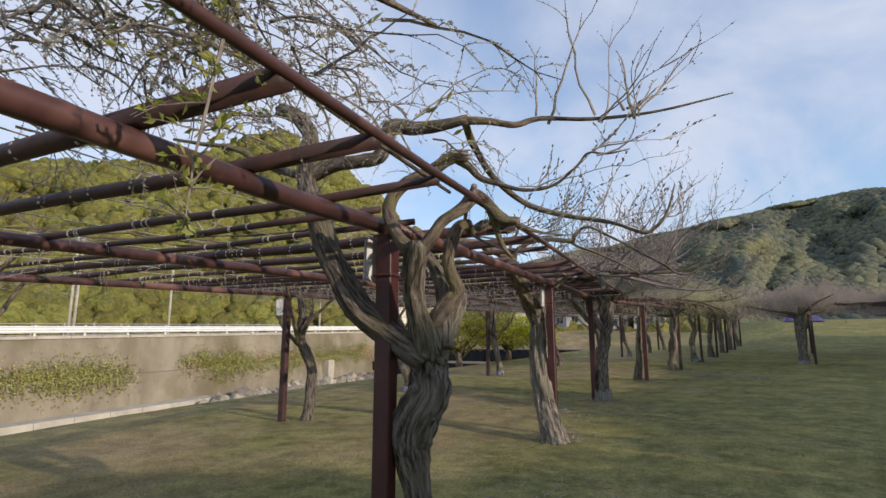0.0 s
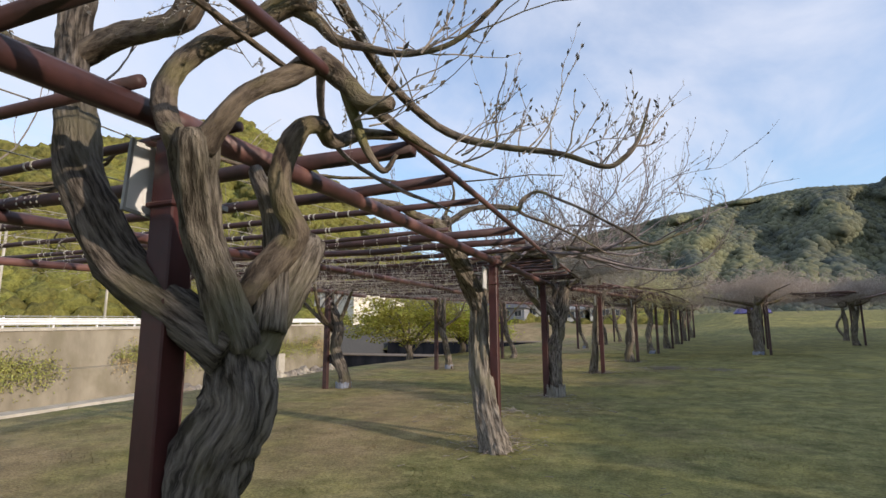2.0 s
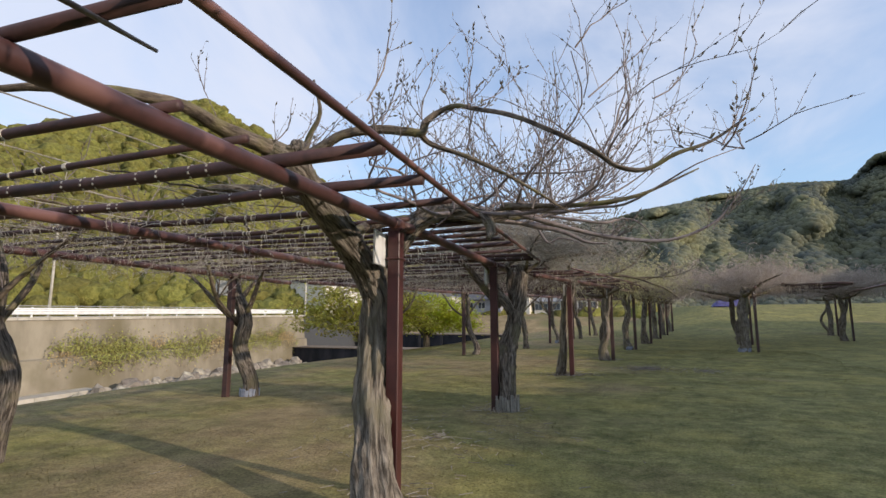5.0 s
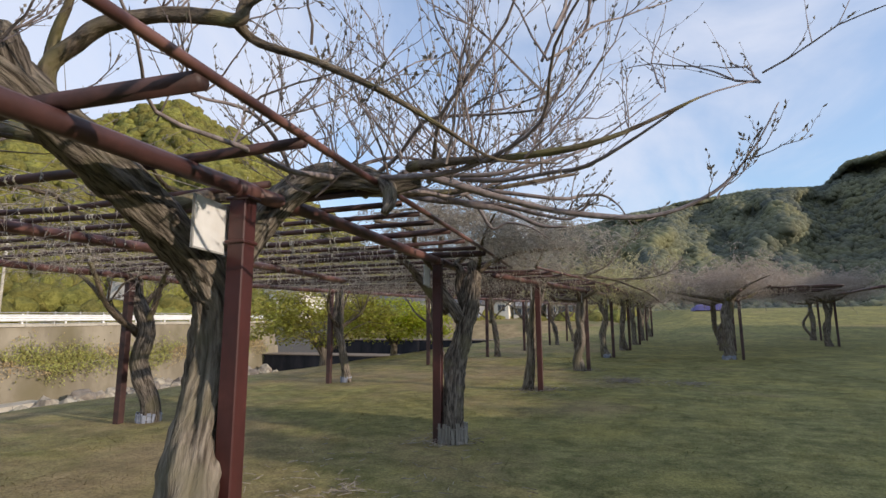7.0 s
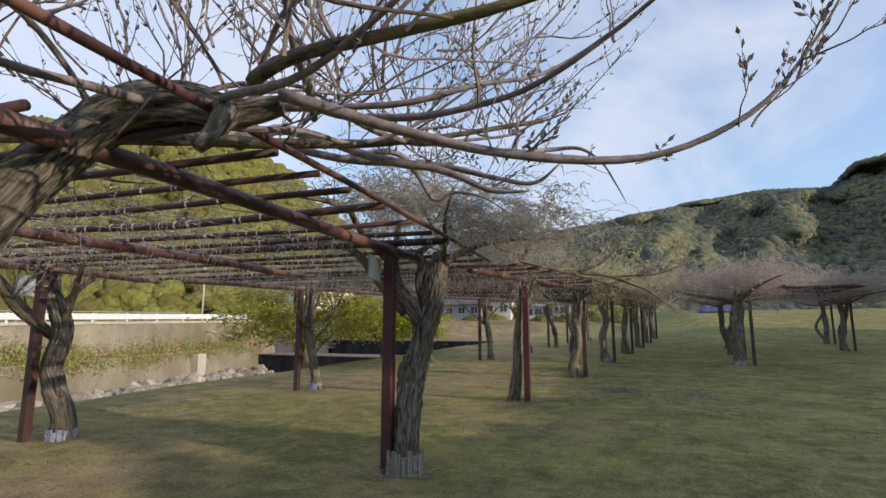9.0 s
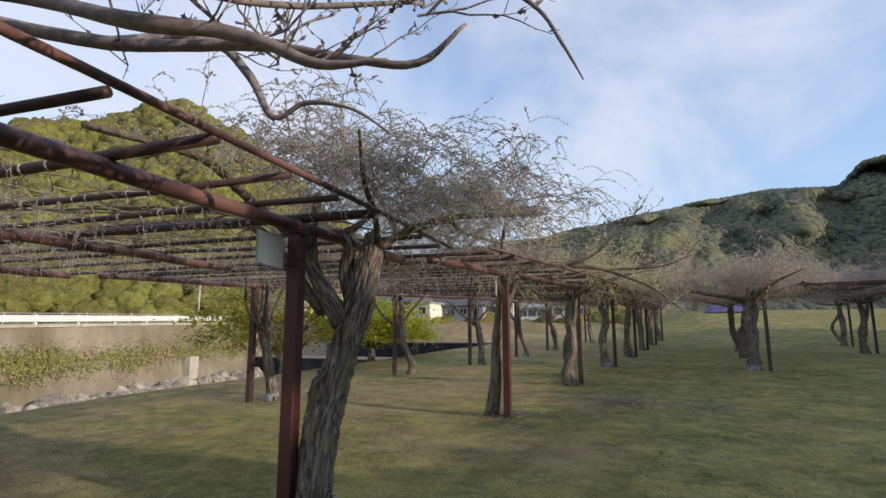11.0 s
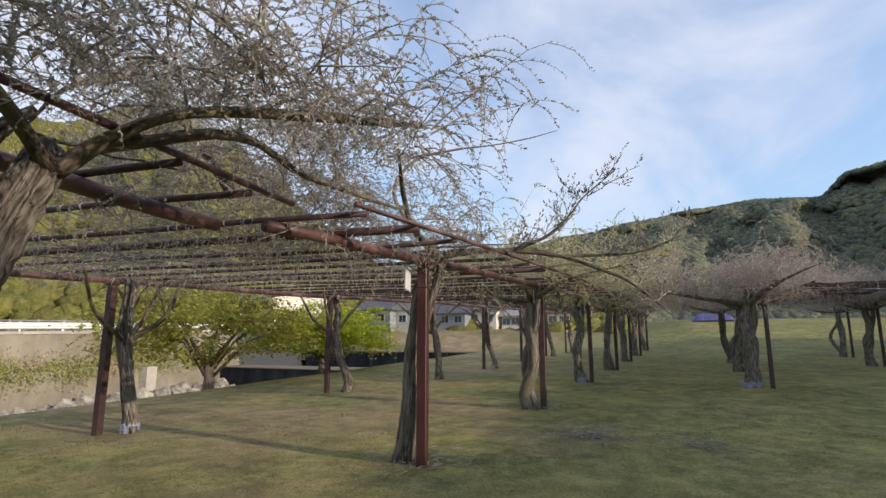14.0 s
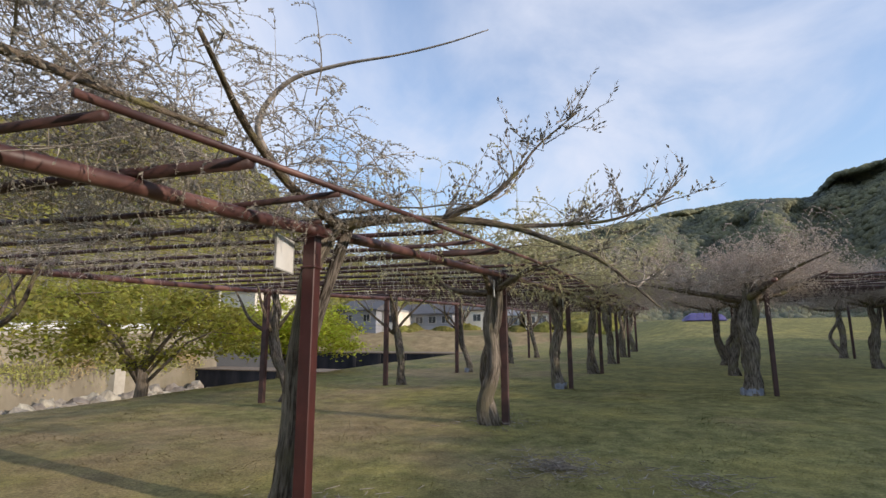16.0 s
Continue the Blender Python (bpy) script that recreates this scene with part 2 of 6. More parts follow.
# ---- mesh tools ----
class Mesh:
    """Gathers vertices and faces; faces may carry a material slot."""

    def __init__(self):
        self.v, self.f, self.s, self.strand = [], [], [], []

    def face(self, pts, slot=0):
        i = len(self.v)
        self.v.extend(pts)
        self.f.append(tuple(range(i, i + len(pts))))
        self.s.append(slot)

    def box(self, x0, y0, z0, x1, y1, z1, slot=0, m=None):
        i = len(self.v)
        c = [(x, y, z) for z in (z0, z1) for x, y in ((x0, y0), (x1, y0), (x1, y1), (x0, y1))]
        self.v.extend([tuple(m @ Vector(p)) for p in c] if m else c)
        for q in ((3, 2, 1, 0), (4, 5, 6, 7), (0, 1, 5, 4), (1, 2, 6, 5), (2, 3, 7, 6), (3, 0, 4, 7)):
            self.f.append(tuple(i + k for k in q))
            self.s.append(slot)

    def tube(self, pts, radii, sides=6, slot=0, flute=0.0, lobes=5, twist=0.0, rough=0.0, cap=True, seed=0.0):
        """A tube along pts. flute and lobes give a ribbed, twisting section; rough adds lumps."""
        pts = [Vector(p) for p in pts]
        n = len(pts)
        base = len(self.v)
        ref = None
        run = 0.0
        for k, p in enumerate(pts):
            run += (p - pts[k - 1]).length if k else 0.0
            d = (pts[min(k + 1, n - 1)] - pts[max(k - 1, 0)])
            d = d.normalized() if d.length > 1e-9 else Vector((0, 0, 1))
            if ref is None:
                ref = Vector((1, 0, 0)) if abs(d.x) < 0.9 else Vector((0, 1, 0))
            a = (ref - d * ref.dot(d))
            a = a.normalized() if a.length > 1e-6 else d.orthogonal().normalized()
            ref = a
            b = d.cross(a)
            for j in range(sides):
                th = 2 * math.pi * j / sides
                r = radii[k]
                if flute:
                    wob = 0.5 * math.sin(k * 0.31 + seed)
                    rib = abs(math.sin(0.5 * lobes * th + 0.5 * twist * k + seed + wob)) - 0.6
                    fine = abs(math.sin((lobes + 1.5) * th + twist * 0.8 * k + 2 * seed - wob)) - 0.6
                    r *= 1 + 1.5 * flute * rib + 0.9 * flute * fine
                q = p + (a * math.cos(th) + b * math.sin(th)) * r
                turn = th + twist * 1.6 * run
                flat = Vector((math.cos(turn), math.sin(turn), run))
                if rough:
                    q += (q - p).normalized() * (noise.noise(Vector((flat.x * 1.4 + seed, flat.y * 1.4, run * 2.2))) + 0.5 * noise.noise(Vector((flat.x * 3.6, flat.y * 3.6 + seed, run * 3.5))) + 0.45 * noise.noise(q * 26)) * rough * radii[k]
                self.v.append(tuple(q))
                if flute:
                    self.strand.append((flat.x * radii[k] + seed, flat.y * radii[k], run))
        for k in range(n - 1):
            for j in range(sides):
                a0 = base + k * sides + j
                a1 = base + k * sides + (j + 1) % sides
                self.f.append((a0, a1, a1 + sides, a0 + sides))
                self.s.append(slot)
        if cap:
            self.f.append(tuple(base + sides - 1 - j for j in range(sides)))
            self.f.append(tuple(base + (n - 1) * sides + j for j in range(sides)))
            self.s += [slot, slot]

    def leaf(self, p, d, up, length, width, slot=0):
        """A pointed leaf or bud of two bent halves."""
        d = Vector(d).normalized()
        side = d.cross(Vector(up))
        side = side.normalized() if side.length > 1e-6 else d.orthogonal().normalized()
        nrm = side.cross(d)
        p = Vector(p)
        mid = p + d * length * 0.45
        i = len(self.v)
        self.v.extend([tuple(p), tuple(mid + side * width * 0.5 + nrm * width * 0.15), tuple(p + d * length), tuple(mid - side * width * 0.5 + nrm * width * 0.15)])
        self.f += [(i, i + 1, i + 2), (i, i + 2, i + 3)]
        self.s += [slot, slot]

    def clump(self, c, r, squash=0.8, jag=0.35, slot=0, rng=random, fine=True):
        """A lumpy crown: an icosahedron, once divided, with its corners pushed in and out."""
        i = len(self.v)
        for p in ICO_V if fine else LOW_V:
            k = r * (1 + rng.uniform(-jag, jag))
            self.v.append((c[0] + p[0] * k, c[1] + p[1] * k, c[2] + p[2] * k * squash))
        for q in ICO_F if fine else LOW_F:
            self.f.append((i + q[0], i + q[1], i + q[2]))
            self.s.append(slot)

    def data(self, name, mats, smooth=False):
        me = bpy.data.meshes.new(name)
        me.from_pydata(self.v, [], self.f)
        for m in mats:
            me.materials.append(m)
        if len(mats) > 1:
            me.polygons.foreach_set("material_index", self.s)
        if smooth:
            me.polygons.foreach_set("use_smooth", [True] * len(self.f))
        if self.strand and len(self.strand) == len(self.v):
            at = me.attributes.new("strand", "FLOAT_VECTOR", "POINT")
            at.data.foreach_set("vector", [c for q in self.strand for c in q])
        me.update()
        return me


_bm = bmesh.new()
bmesh.ops.create_icosphere(_bm, subdivisions=1, radius=1)
LOW_V = [tuple(v.co) for v in _bm.verts]
LOW_F = [tuple(v.index for v in f.verts) for f in _bm.faces]
_bm.free()
_bm = bmesh.new()
bmesh.ops.create_icosphere(_bm, subdivisions=2, radius=1)
ICO_V = [tuple(v.co) for v in _bm.verts]
ICO_F = [tuple(v.index for v in f.verts) for f in _bm.faces]
_bm.free()


def part(name, mesh, mats, parent=None, label="", smooth=False, kind=""):
    mats = mats if isinstance(mats, (list, tuple)) else [mats]
    ob = new(name, mesh.data(name, mats, smooth))
    if parent:
        ob.parent = parent
    return tagged(ob, label, kind=kind)


def thing(name, label, category, group="", at=(0, 0, 0), turn=0.0, kind=""):
    ob = new(name)
    ob.empty_display_size = 0.2
    ob.matrix_basis = pose(*at, 0, 0, turn)
    return tagged(ob, label, category, group, kind)


def smooth_path(pts, per=4):
    """Catmull-Rom through control points (x, y, z, r)."""
    p = [np.array(q, float) for q in pts]
    p = [2 * p[0] - p[1]] + p + [2 * p[-1] - p[-2]]
    out = []
    for i in range(1, len(p) - 2):
        for k in range(per):
            t = k / per
            out.append(0.5 * ((2 * p[i]) + (p[i + 1] - p[i - 1]) * t + (2 * p[i - 1] - 5 * p[i] + 4 * p[i + 1] - p[i + 2]) * t * t
                              + (3 * p[i] - p[i - 1] - 3 * p[i + 1] + p[i + 2]) * t ** 3))
    out.append(p[-2])
    return [tuple(q[:3]) for q in out], [max(0.002, float(q[3])) for q in out]


# ---- ground ----
SLOPE = 0.037


def edge_x(y):
    """The lawn's edge towards the river."""
    return -9.2 if y < 14 else -9.2 + min((y - 14) * 0.105, 7.0)


def lawn_z(x, y):
    yy = y if y < 110 else 110 + (y - 110) * 0.2
    z = 0.015 + SLOPE * yy
    k = min(1.0, max(0.0, (y - 36) / 32))
    w = min(1.0, max(0.0, (x - 1.0) / 6))
    z += 2.0 * k * k * (3 - 2 * k) * w
    z += 0.035 * noise.noise(Vector((x * 0.35, y * 0.35, 0))) + 0.012 * noise.noise(Vector((x * 1.3, y * 1.3, 4)))
    return z


WALL_X = -35.5
BED_H, TOP_H = -3.8, 1.33


def ground_z(x, y):
    yy = min(y, 110) + max(y - 110, 0) * 0.2
    e = edge_x(y)
    lawn = lawn_z(x, y)
    if x >= e:
        return lawn
    bed = BED_H + SLOPE * yy + 0.18 * noise.noise(Vector((x * 0.3, y * 0.3, 7)))
    if x < WALL_X - 0.35:
        return TOP_H + SLOPE * yy
    k = min(1.0, (e - x) / 12.0)
    k = k * k * (3 - 2 * k)
    return lawn * (1 - k) + bed * k


def spread(segments):
    out = []
    for a, b, step in segments:
        out += list(np.arange(a, b, step))
    return out + [segments[-1][1]]


def lawn_material(name, blades):
    """Mown grass: green tufts, yellowish swards, dry tan patches, more of them under the pergola."""
    m = bpy.data.materials.new(name)
    m.use_nodes = True
    n, l = m.node_tree.nodes, m.node_tree.links
    b = n["Principled BSDF"]
    b.inputs["Roughness"].default_value, b.inputs["Specular IOR Level"].default_value = 0.9, 0.15
    pos = n.new("ShaderNodeNewGeometry").outputs["Position"]

    def tex(scale, detail, lo, hi, a=0.0, z=1.0):
        q = n.new("ShaderNodeTexNoise")
        q.inputs["Scale"].default_value, q.inputs["Detail"].default_value, q.inputs["Roughness"].default_value = scale, detail, 0.65
        l.new(pos, q.inputs["Vector"])
        r = n.new("ShaderNodeMapRange")
        for key, v in (("From Min", lo), ("From Max", hi), ("To Min", a), ("To Max", z)):
            r.inputs[key].default_value = v
        l.new(q.outputs["Fac"], r.inputs["Value"])
        return q.outputs["Fac"], r

    def blend(fac, a, c):
        q = n.new("ShaderNodeMix")
        q.data_type = "RGBA"
        l.new(fac, q.inputs["Factor"])
        for key, v in (("A", a), ("B", c)):
            if isinstance(v, tuple):
                q.inputs[key].default_value = (*v, 1)
            else:
                l.new(v, q.inputs[key])
        return q.outputs["Result"]

    tuft, tuft_r = tex(5.5, 9, 0.40, 0.61)
    col = blend(tuft_r.outputs[0], (0.140, 0.139, 0.050), (0.232, 0.214, 0.085))
    _, sward = tex(0.75, 5, 0.47, 0.68, 0.0, 0.75)
    col = blend(sward.outputs[0], col, (0.300, 0.262, 0.085))
    patch, patch_r = tex(0.33, 8, 0.45, 0.64, 0.0, 0.85)
    xyz, slide, add = n.new("ShaderNodeSeparateXYZ"), n.new("ShaderNodeMapRange"), n.new("ShaderNodeMath")
    l.new(pos, xyz.inputs[0])
    for key, v in (("From Min", -3.2), ("From Max", 1.5), ("To Min", 0.030), ("To Max", -0.12)):
        slide.inputs[key].default_value = v
    l.new(xyz.outputs["X"], slide.inputs["Value"])
    l.new(patch, add.inputs[0])
    l.new(slide.outputs[0], add.inputs[1])
    l.new(add.outputs[0], patch_r.inputs["Value"])
    col = blend(patch_r.outputs[0], col, (0.285, 0.212, 0.118))
    grain, grain_r = tex(38.0, 5, 0.32, 0.68, 0.62, 1.36)
    hsv = n.new("ShaderNodeHueSaturation")
    l.new(col, hsv.inputs["Color"])
    l.new(grain_r.outputs[0], hsv.inputs["Value"])
    col = hsv.outputs["Color"]
    clod, clod_r = tex(2.4, 7, 0.36, 0.62, 0.80, 1.26)
    hsv = n.new("ShaderNodeHueSaturation")
    l.new(col, hsv.inputs["Color"])
    l.new(clod_r.outputs[0], hsv.inputs["Value"])
    col = hsv.outputs["Color"]
    l.new(col, b.inputs["Base Color"])
    if blades:
        t, ms = n.new("ShaderNodeBsdfTranslucent"), n.new("ShaderNodeMixShader")
        l.new(col, t.inputs["Color"])
        ms.inputs[0].default_value = 0.45
        l.new(b.outputs[0], ms.inputs[1])
        l.new(t.outputs[0], ms.inputs[2])
        l.new(ms.outputs[0], n["Material Output"].inputs["Surface"])
    else:
        h1, h2 = n.new("ShaderNodeBump"), n.new("ShaderNodeBump")
        h1.inputs["Strength"].default_value, h1.inputs["Distance"].default_value = 0.6, 0.035
        h2.inputs["Strength"].default_value, h2.inputs["Distance"].default_value = 0.8, 0.015
        l.new(tuft, h1.inputs["Height"])
        l.new(grain, h2.inputs["Height"])
        l.new(h1.outputs[0], h2.inputs["Normal"])
        l.new(h2.outputs[0], b.inputs["Normal"])
    return m


LAWN = lawn_material("lawn", False)
BLADE = lawn_material("grass_blade", True)


def build_ground():
    xs = spread([(-1500, -300, 150), (-300, -60, 20), (-60, -37, 4), (-37, -35, 0.3), (-35, -14, 1.2), (-14, -8.5, 0.5), (-8.5, 5, 0.3), (5, 20, 1.0), (20, 80, 5), (80, 300, 25), (300, 1500, 150)])
    ys = spread([(-600, -100, 100), (-100, -10, 10), (-10, 0, 1.0), (0, 32, 0.3), (32, 60, 1.0), (60, 150, 5), (150, 400, 30), (400, 2500, 200)])
    v = [(x, y, ground_z(x, y)) for y in ys for x in xs]
    w = len(xs)
    f = [(j * w + i, j * w + i + 1, (j + 1) * w + i + 1, (j + 1) * w + i) for j in range(len(ys) - 1) for i in range(w - 1)]
    me = bpy.data.meshes.new("ground")
    me.from_pydata(v, [], f)
    me.polygons.foreach_set("use_smooth", [True] * len(f))
    me.materials.append(LAWN)
    me.materials.append(SAND)
    me.materials.append(ASPHALT)
    slots = []
    for q in f:
        cx = sum(v[k][0] for k in q) / 4
        cy = sum(v[k][1] for k in q) / 4
        slots.append(2 if -46 < cx < WALL_X and cy < 80 else 1 if WALL_X <= cx < edge_x(cy) - 2.5 and cy < 75 else 0)
    me.polygons.foreach_set("material_index", slots)
    tagged(new("ground", me), "patchy mown lawn with dry tan and green grass", "ground", kind="structure")


build_ground()


# ---- river wall, rail, road ----
def h(y, up):
    return up + SLOPE * min(y, 110)


def build_river_wall():
    m = Mesh()
    y0, y1, n = -40, 60, 50
    for k in range(n):
        a, b = y0 + (y1 - y0) * k / n, y0 + (y1 - y0) * (k + 1) / n
        # lower face stands a little forward of the upper one
        for (xa, ha, xb, hb) in ((-35.0, BED_H - 1.2, -35.35, -1.2), (-35.35, -1.2, -35.65, -1.1), (-35.65, -1.1, -35.9, TOP_H), (-35.9, TOP_H, -36.6, TOP_H)):
            m.face([(xa, a, h(a, ha)), (xa, b, h(b, ha)), (xb, b, h(b, hb)), (xb, a, h(a, hb))])
    w = part("wall_river", m, CONCRETE)
    tagged(w, "stained tan concrete river wall with weeds growing on it", "wall", kind="structure")
    cap = Mesh()
    for k in range(n):
        a, b = y0 + (y1 - y0) * k / n, y0 + (y1 - y0) * (k + 1) / n - 0.03
        i = len(cap.v)
        cap.box(-36.4, a, 0, -35.8, b, 0.18)
        for q in range(i, i + 8):
            x, y, z = cap.v[q]
            cap.v[q] = (x, y, z + h(y, TOP_H) + 0.01)
    part("coping", cap, CONCRETE_PALE, w, "pale concrete coping")
    but = Mesh()
    for yb in (47.3,):
        but.box(-35.4, yb, -3.0, -34.5, yb + 1.0, h(yb, -1.35))
    part("buttress", but, CONCRETE_PALE, w, "square concrete buttress")
    led = Mesh()
    for k in range(18):
        a, b = -5 + k * 2.2, -5 + k * 2.2 + 2.17
        if b > 33:
            break
        i = len(led.v)
        led.box(-35.2, a, -0.9, -33.6, b, 0.55)
        for q in range(i, i + 8):
            x, y, z = led.v[q]
            led.v[q] = (x, y, z + h(y, BED_H))
    part("ledge", led, CONCRETE_PALE, w, "low concrete footing ledge")
    return w


river_wall = build_river_wall()


def build_guard_rail():
    t = thing("guard_rail", "white steel road guard rail on the river wall", "guard rail", at=(0, 0, 0))
    beam = Mesh()
    y0, y1 = -30.0, 58.0
    prof = [(-36.02, 0.36), (-35.96, 0.42), (-36.02, 0.50), (-35.96, 0.58), (-36.02, 0.66), (-35.96, 0.74), (-36.02, 0.80)]
    n = 44
    for k in range(n):
        a, b = y0 + (y1 - y0) * k / n, y0 + (y1 - y0) * (k + 1) / n
        for (xa, za), (xb, zb) in zip(prof, prof[1:]):
            beam.face([(xa, a, h(a, TOP_H + za)), (xa, b, h(b, TOP_H + za)), (xb, b, h(b, TOP_H + zb)), (xb, a, h(a, TOP_H + zb))])
    part("rail_beam", beam, RAIL_WHITE, t)
    post = Mesh()
    post.tube([(0, 0, 0), (0, 0, 0.85)], [0.07, 0.07], 8)
    me = post.data("post", [RAIL_WHITE])
    for k in range(30):
        y = -28 + k * 3.0
        p = new("post", me)
        p.parent = t
        p.location = (-36.12, y, h(y, TOP_H))
    return t


build_guard_rail()


def build_road_fence():
    t = thing("mesh_fence", "grey metal fence along the far side of the road", "fence")
    for up in (0.25, 0.7, 1.15):
        bar = Mesh()
        bar.tube([(-46, -20, h(-20, TOP_H + up)), (-46, 58, h(58, TOP_H + up))], [0.04, 0.04], 5)
        part("rail", bar, GREY_METAL, t)
    post = Mesh()
    post.tube([(0, 0, 0), (0, 0, 1.25)], [0.05, 0.05], 6)
    me = post.data("post", [GREY_METAL])
    for k in range(32):
        y = -18 + k * 2.4
        p = new("post", me)
        p.parent = t
        p.location = (-46, y, h(y, TOP_H))


build_road_fence()


# ---- hills ----
def interp(table, a):
    if a <= table[0][0]:
        return table[0][1]
    for (a0, e0), (a1, e1) in zip(table, table[1:]):
        if a <= a1:
            k = (a - a0) / (a1 - a0)
            k = k * k * (3 - 2 * k)
            return e0 + (e1 - e0) * k
    return table[-1][1]


def build_hill(name, label, table, az0, az1, r0, r1, base, mats, crowns, size, seed, drop=0.6, spur=0.16, squash=0.85, jag=0.30, lift=0.35):
    """A ridge round the valley: crest heights by bearing, wooded with many crowns."""
    rng = random.Random(seed)
    t = thing(name, label, "hill", kind="structure")

    def top(az, s):
        el = interp(table, az)
        lump = noise.noise(Vector((az * 0.12, s * 2.0, seed))) + 0.4 * noise.noise(Vector((az * 0.4, s * 5, seed)))
        q = min(s, 1.0)
        r = (r0 + (r1 - r0) * s) * (1 + spur * lump * q * (1.15 - q) * 2.5)
        rise = math.sin(q * math.pi / 2) ** 0.9 - max(0.0, s - 1) * 1.2
        z = base * (1 - q) + math.tan(radians((el - drop) * rise)) * r
        a = radians(az)
        return (r * math.sin(a), r * math.cos(a), z)

    m = Mesh()
    na, ns = int((az1 - az0) * 1.2), 26
    grid = [[top(az0 + (az1 - az0) * i / na, 1.4 * j / ns) for i in range(na + 1)] for j in range(ns + 1)]
    m.v = [p for row in grid for p in row]
    w = na + 1
    m.f = [(j * w + i, j * w + i + 1, (j + 1) * w + i + 1, (j + 1) * w + i) for j in range(ns) for i in range(na)]
    m.s = [0] * len(m.f)
    part("slope", m, mats[0], t, smooth=True)
    c = Mesh()
    for _ in range(crowns):
        az, s = rng.uniform(az0, az1), rng.uniform(0.0, 1.05)
        p = top(az, s)
        r = size * rng.uniform(0.6, 1.35)
        c.clump((p[0], p[1], p[2] + r * lift), r, squash, jag, rng=rng, fine=size < 2 and rng.random() < 0.6)
    part("canopy", c, mats[1], t, kind="stuff", smooth=True)
    return t


LEFT_CREST = [(-120, 13), (-90, 14.5), (-65, 15.6), (-59, 16.5), (-51, 18.7), (-42, 22.0), (-37.5, 20.2), (-33, 17.2), (-28, 13.0), (-24, 9.5), (-18, 6.5), (-8, 4.5), (4, 3.5)]
RIGHT_CREST = [(-30, 7.0), (-20, 8.5), (-8, 10.3), (-2, 11.4), (4, 12.3), (9, 13.0), (14, 13.3), (19, 12.9), (21.5, 14.7), (25, 15.1), (30, 14.5), (38, 12.5), (50, 10), (62, 8)]
build_hill("hill_near", "steep hill wooded with yellow-green spring trees", LEFT_CREST, -120, 2, 92, 175, 3.0, (HILL_SOIL, FOREST), 9000, 1.9, 3)
build_hill("hill_far", "far wooded ridge partly in shade, its colour blued for haze", RIGHT_CREST, -32, 62, 170, 460, 4.0, (HILL_HAZED, FOREST_HAZED), 34000, 2.2, 8, drop=0.2, spur=0.55, squash=0.8, jag=0.14, lift=0.2)
SIDE_CREST = [(40, 12.0), (46, 14.5), (53, 16.6), (62, 15.6), (70, 11.0), (78, 6.0)]
build_hill("hill_side", "wooded flank of the valley whose shade falls on the far ridge", SIDE_CREST, 41, 78, 310, 430, 4.0, (HILL_HAZED, FOREST_HAZED), 1500, 4.0, 15, drop=0.2, spur=0.1)


# ---- pergolas ----
def beam_z(y):
    return 2.08 + 0.0395 * y + 0.055 * max(0.0, 1 - ((y - 8.0) / 6.0) ** 2)


A_P = [(-1.45, -1.6), (-1.67, 2.85), (-1.93, 8.1), (-1.99, 12.0)]
A_M = [(-3.9, -1.4), (-4.3, 12.1)]
A_Q = [(-6.7, -1.3), (-6.9, 2.7), (-6.55, 7.7), (-6.9, 12.15)]
B_P = [(-1.3, 16.65), (-0.5, 20.95), (0.22, 25.9), (0.95, 30.2), (1.6, 34.7), (2.25, 39.2), (2.9, 43.6)]
B_Q = [(-6.25, 17.3), (-5.5, 22.5), (-4.3, 26.0), (-3.5, 30.2), (-2.8, 34.6), (-2.2, 39.0), (-1.5, 43.4)]
R_P = [(4.12, 25.07), (4.85, 29.7), (5.5, 34.2)]
R_Q = [(9.42, 32.70), (10.55, 38.09)]


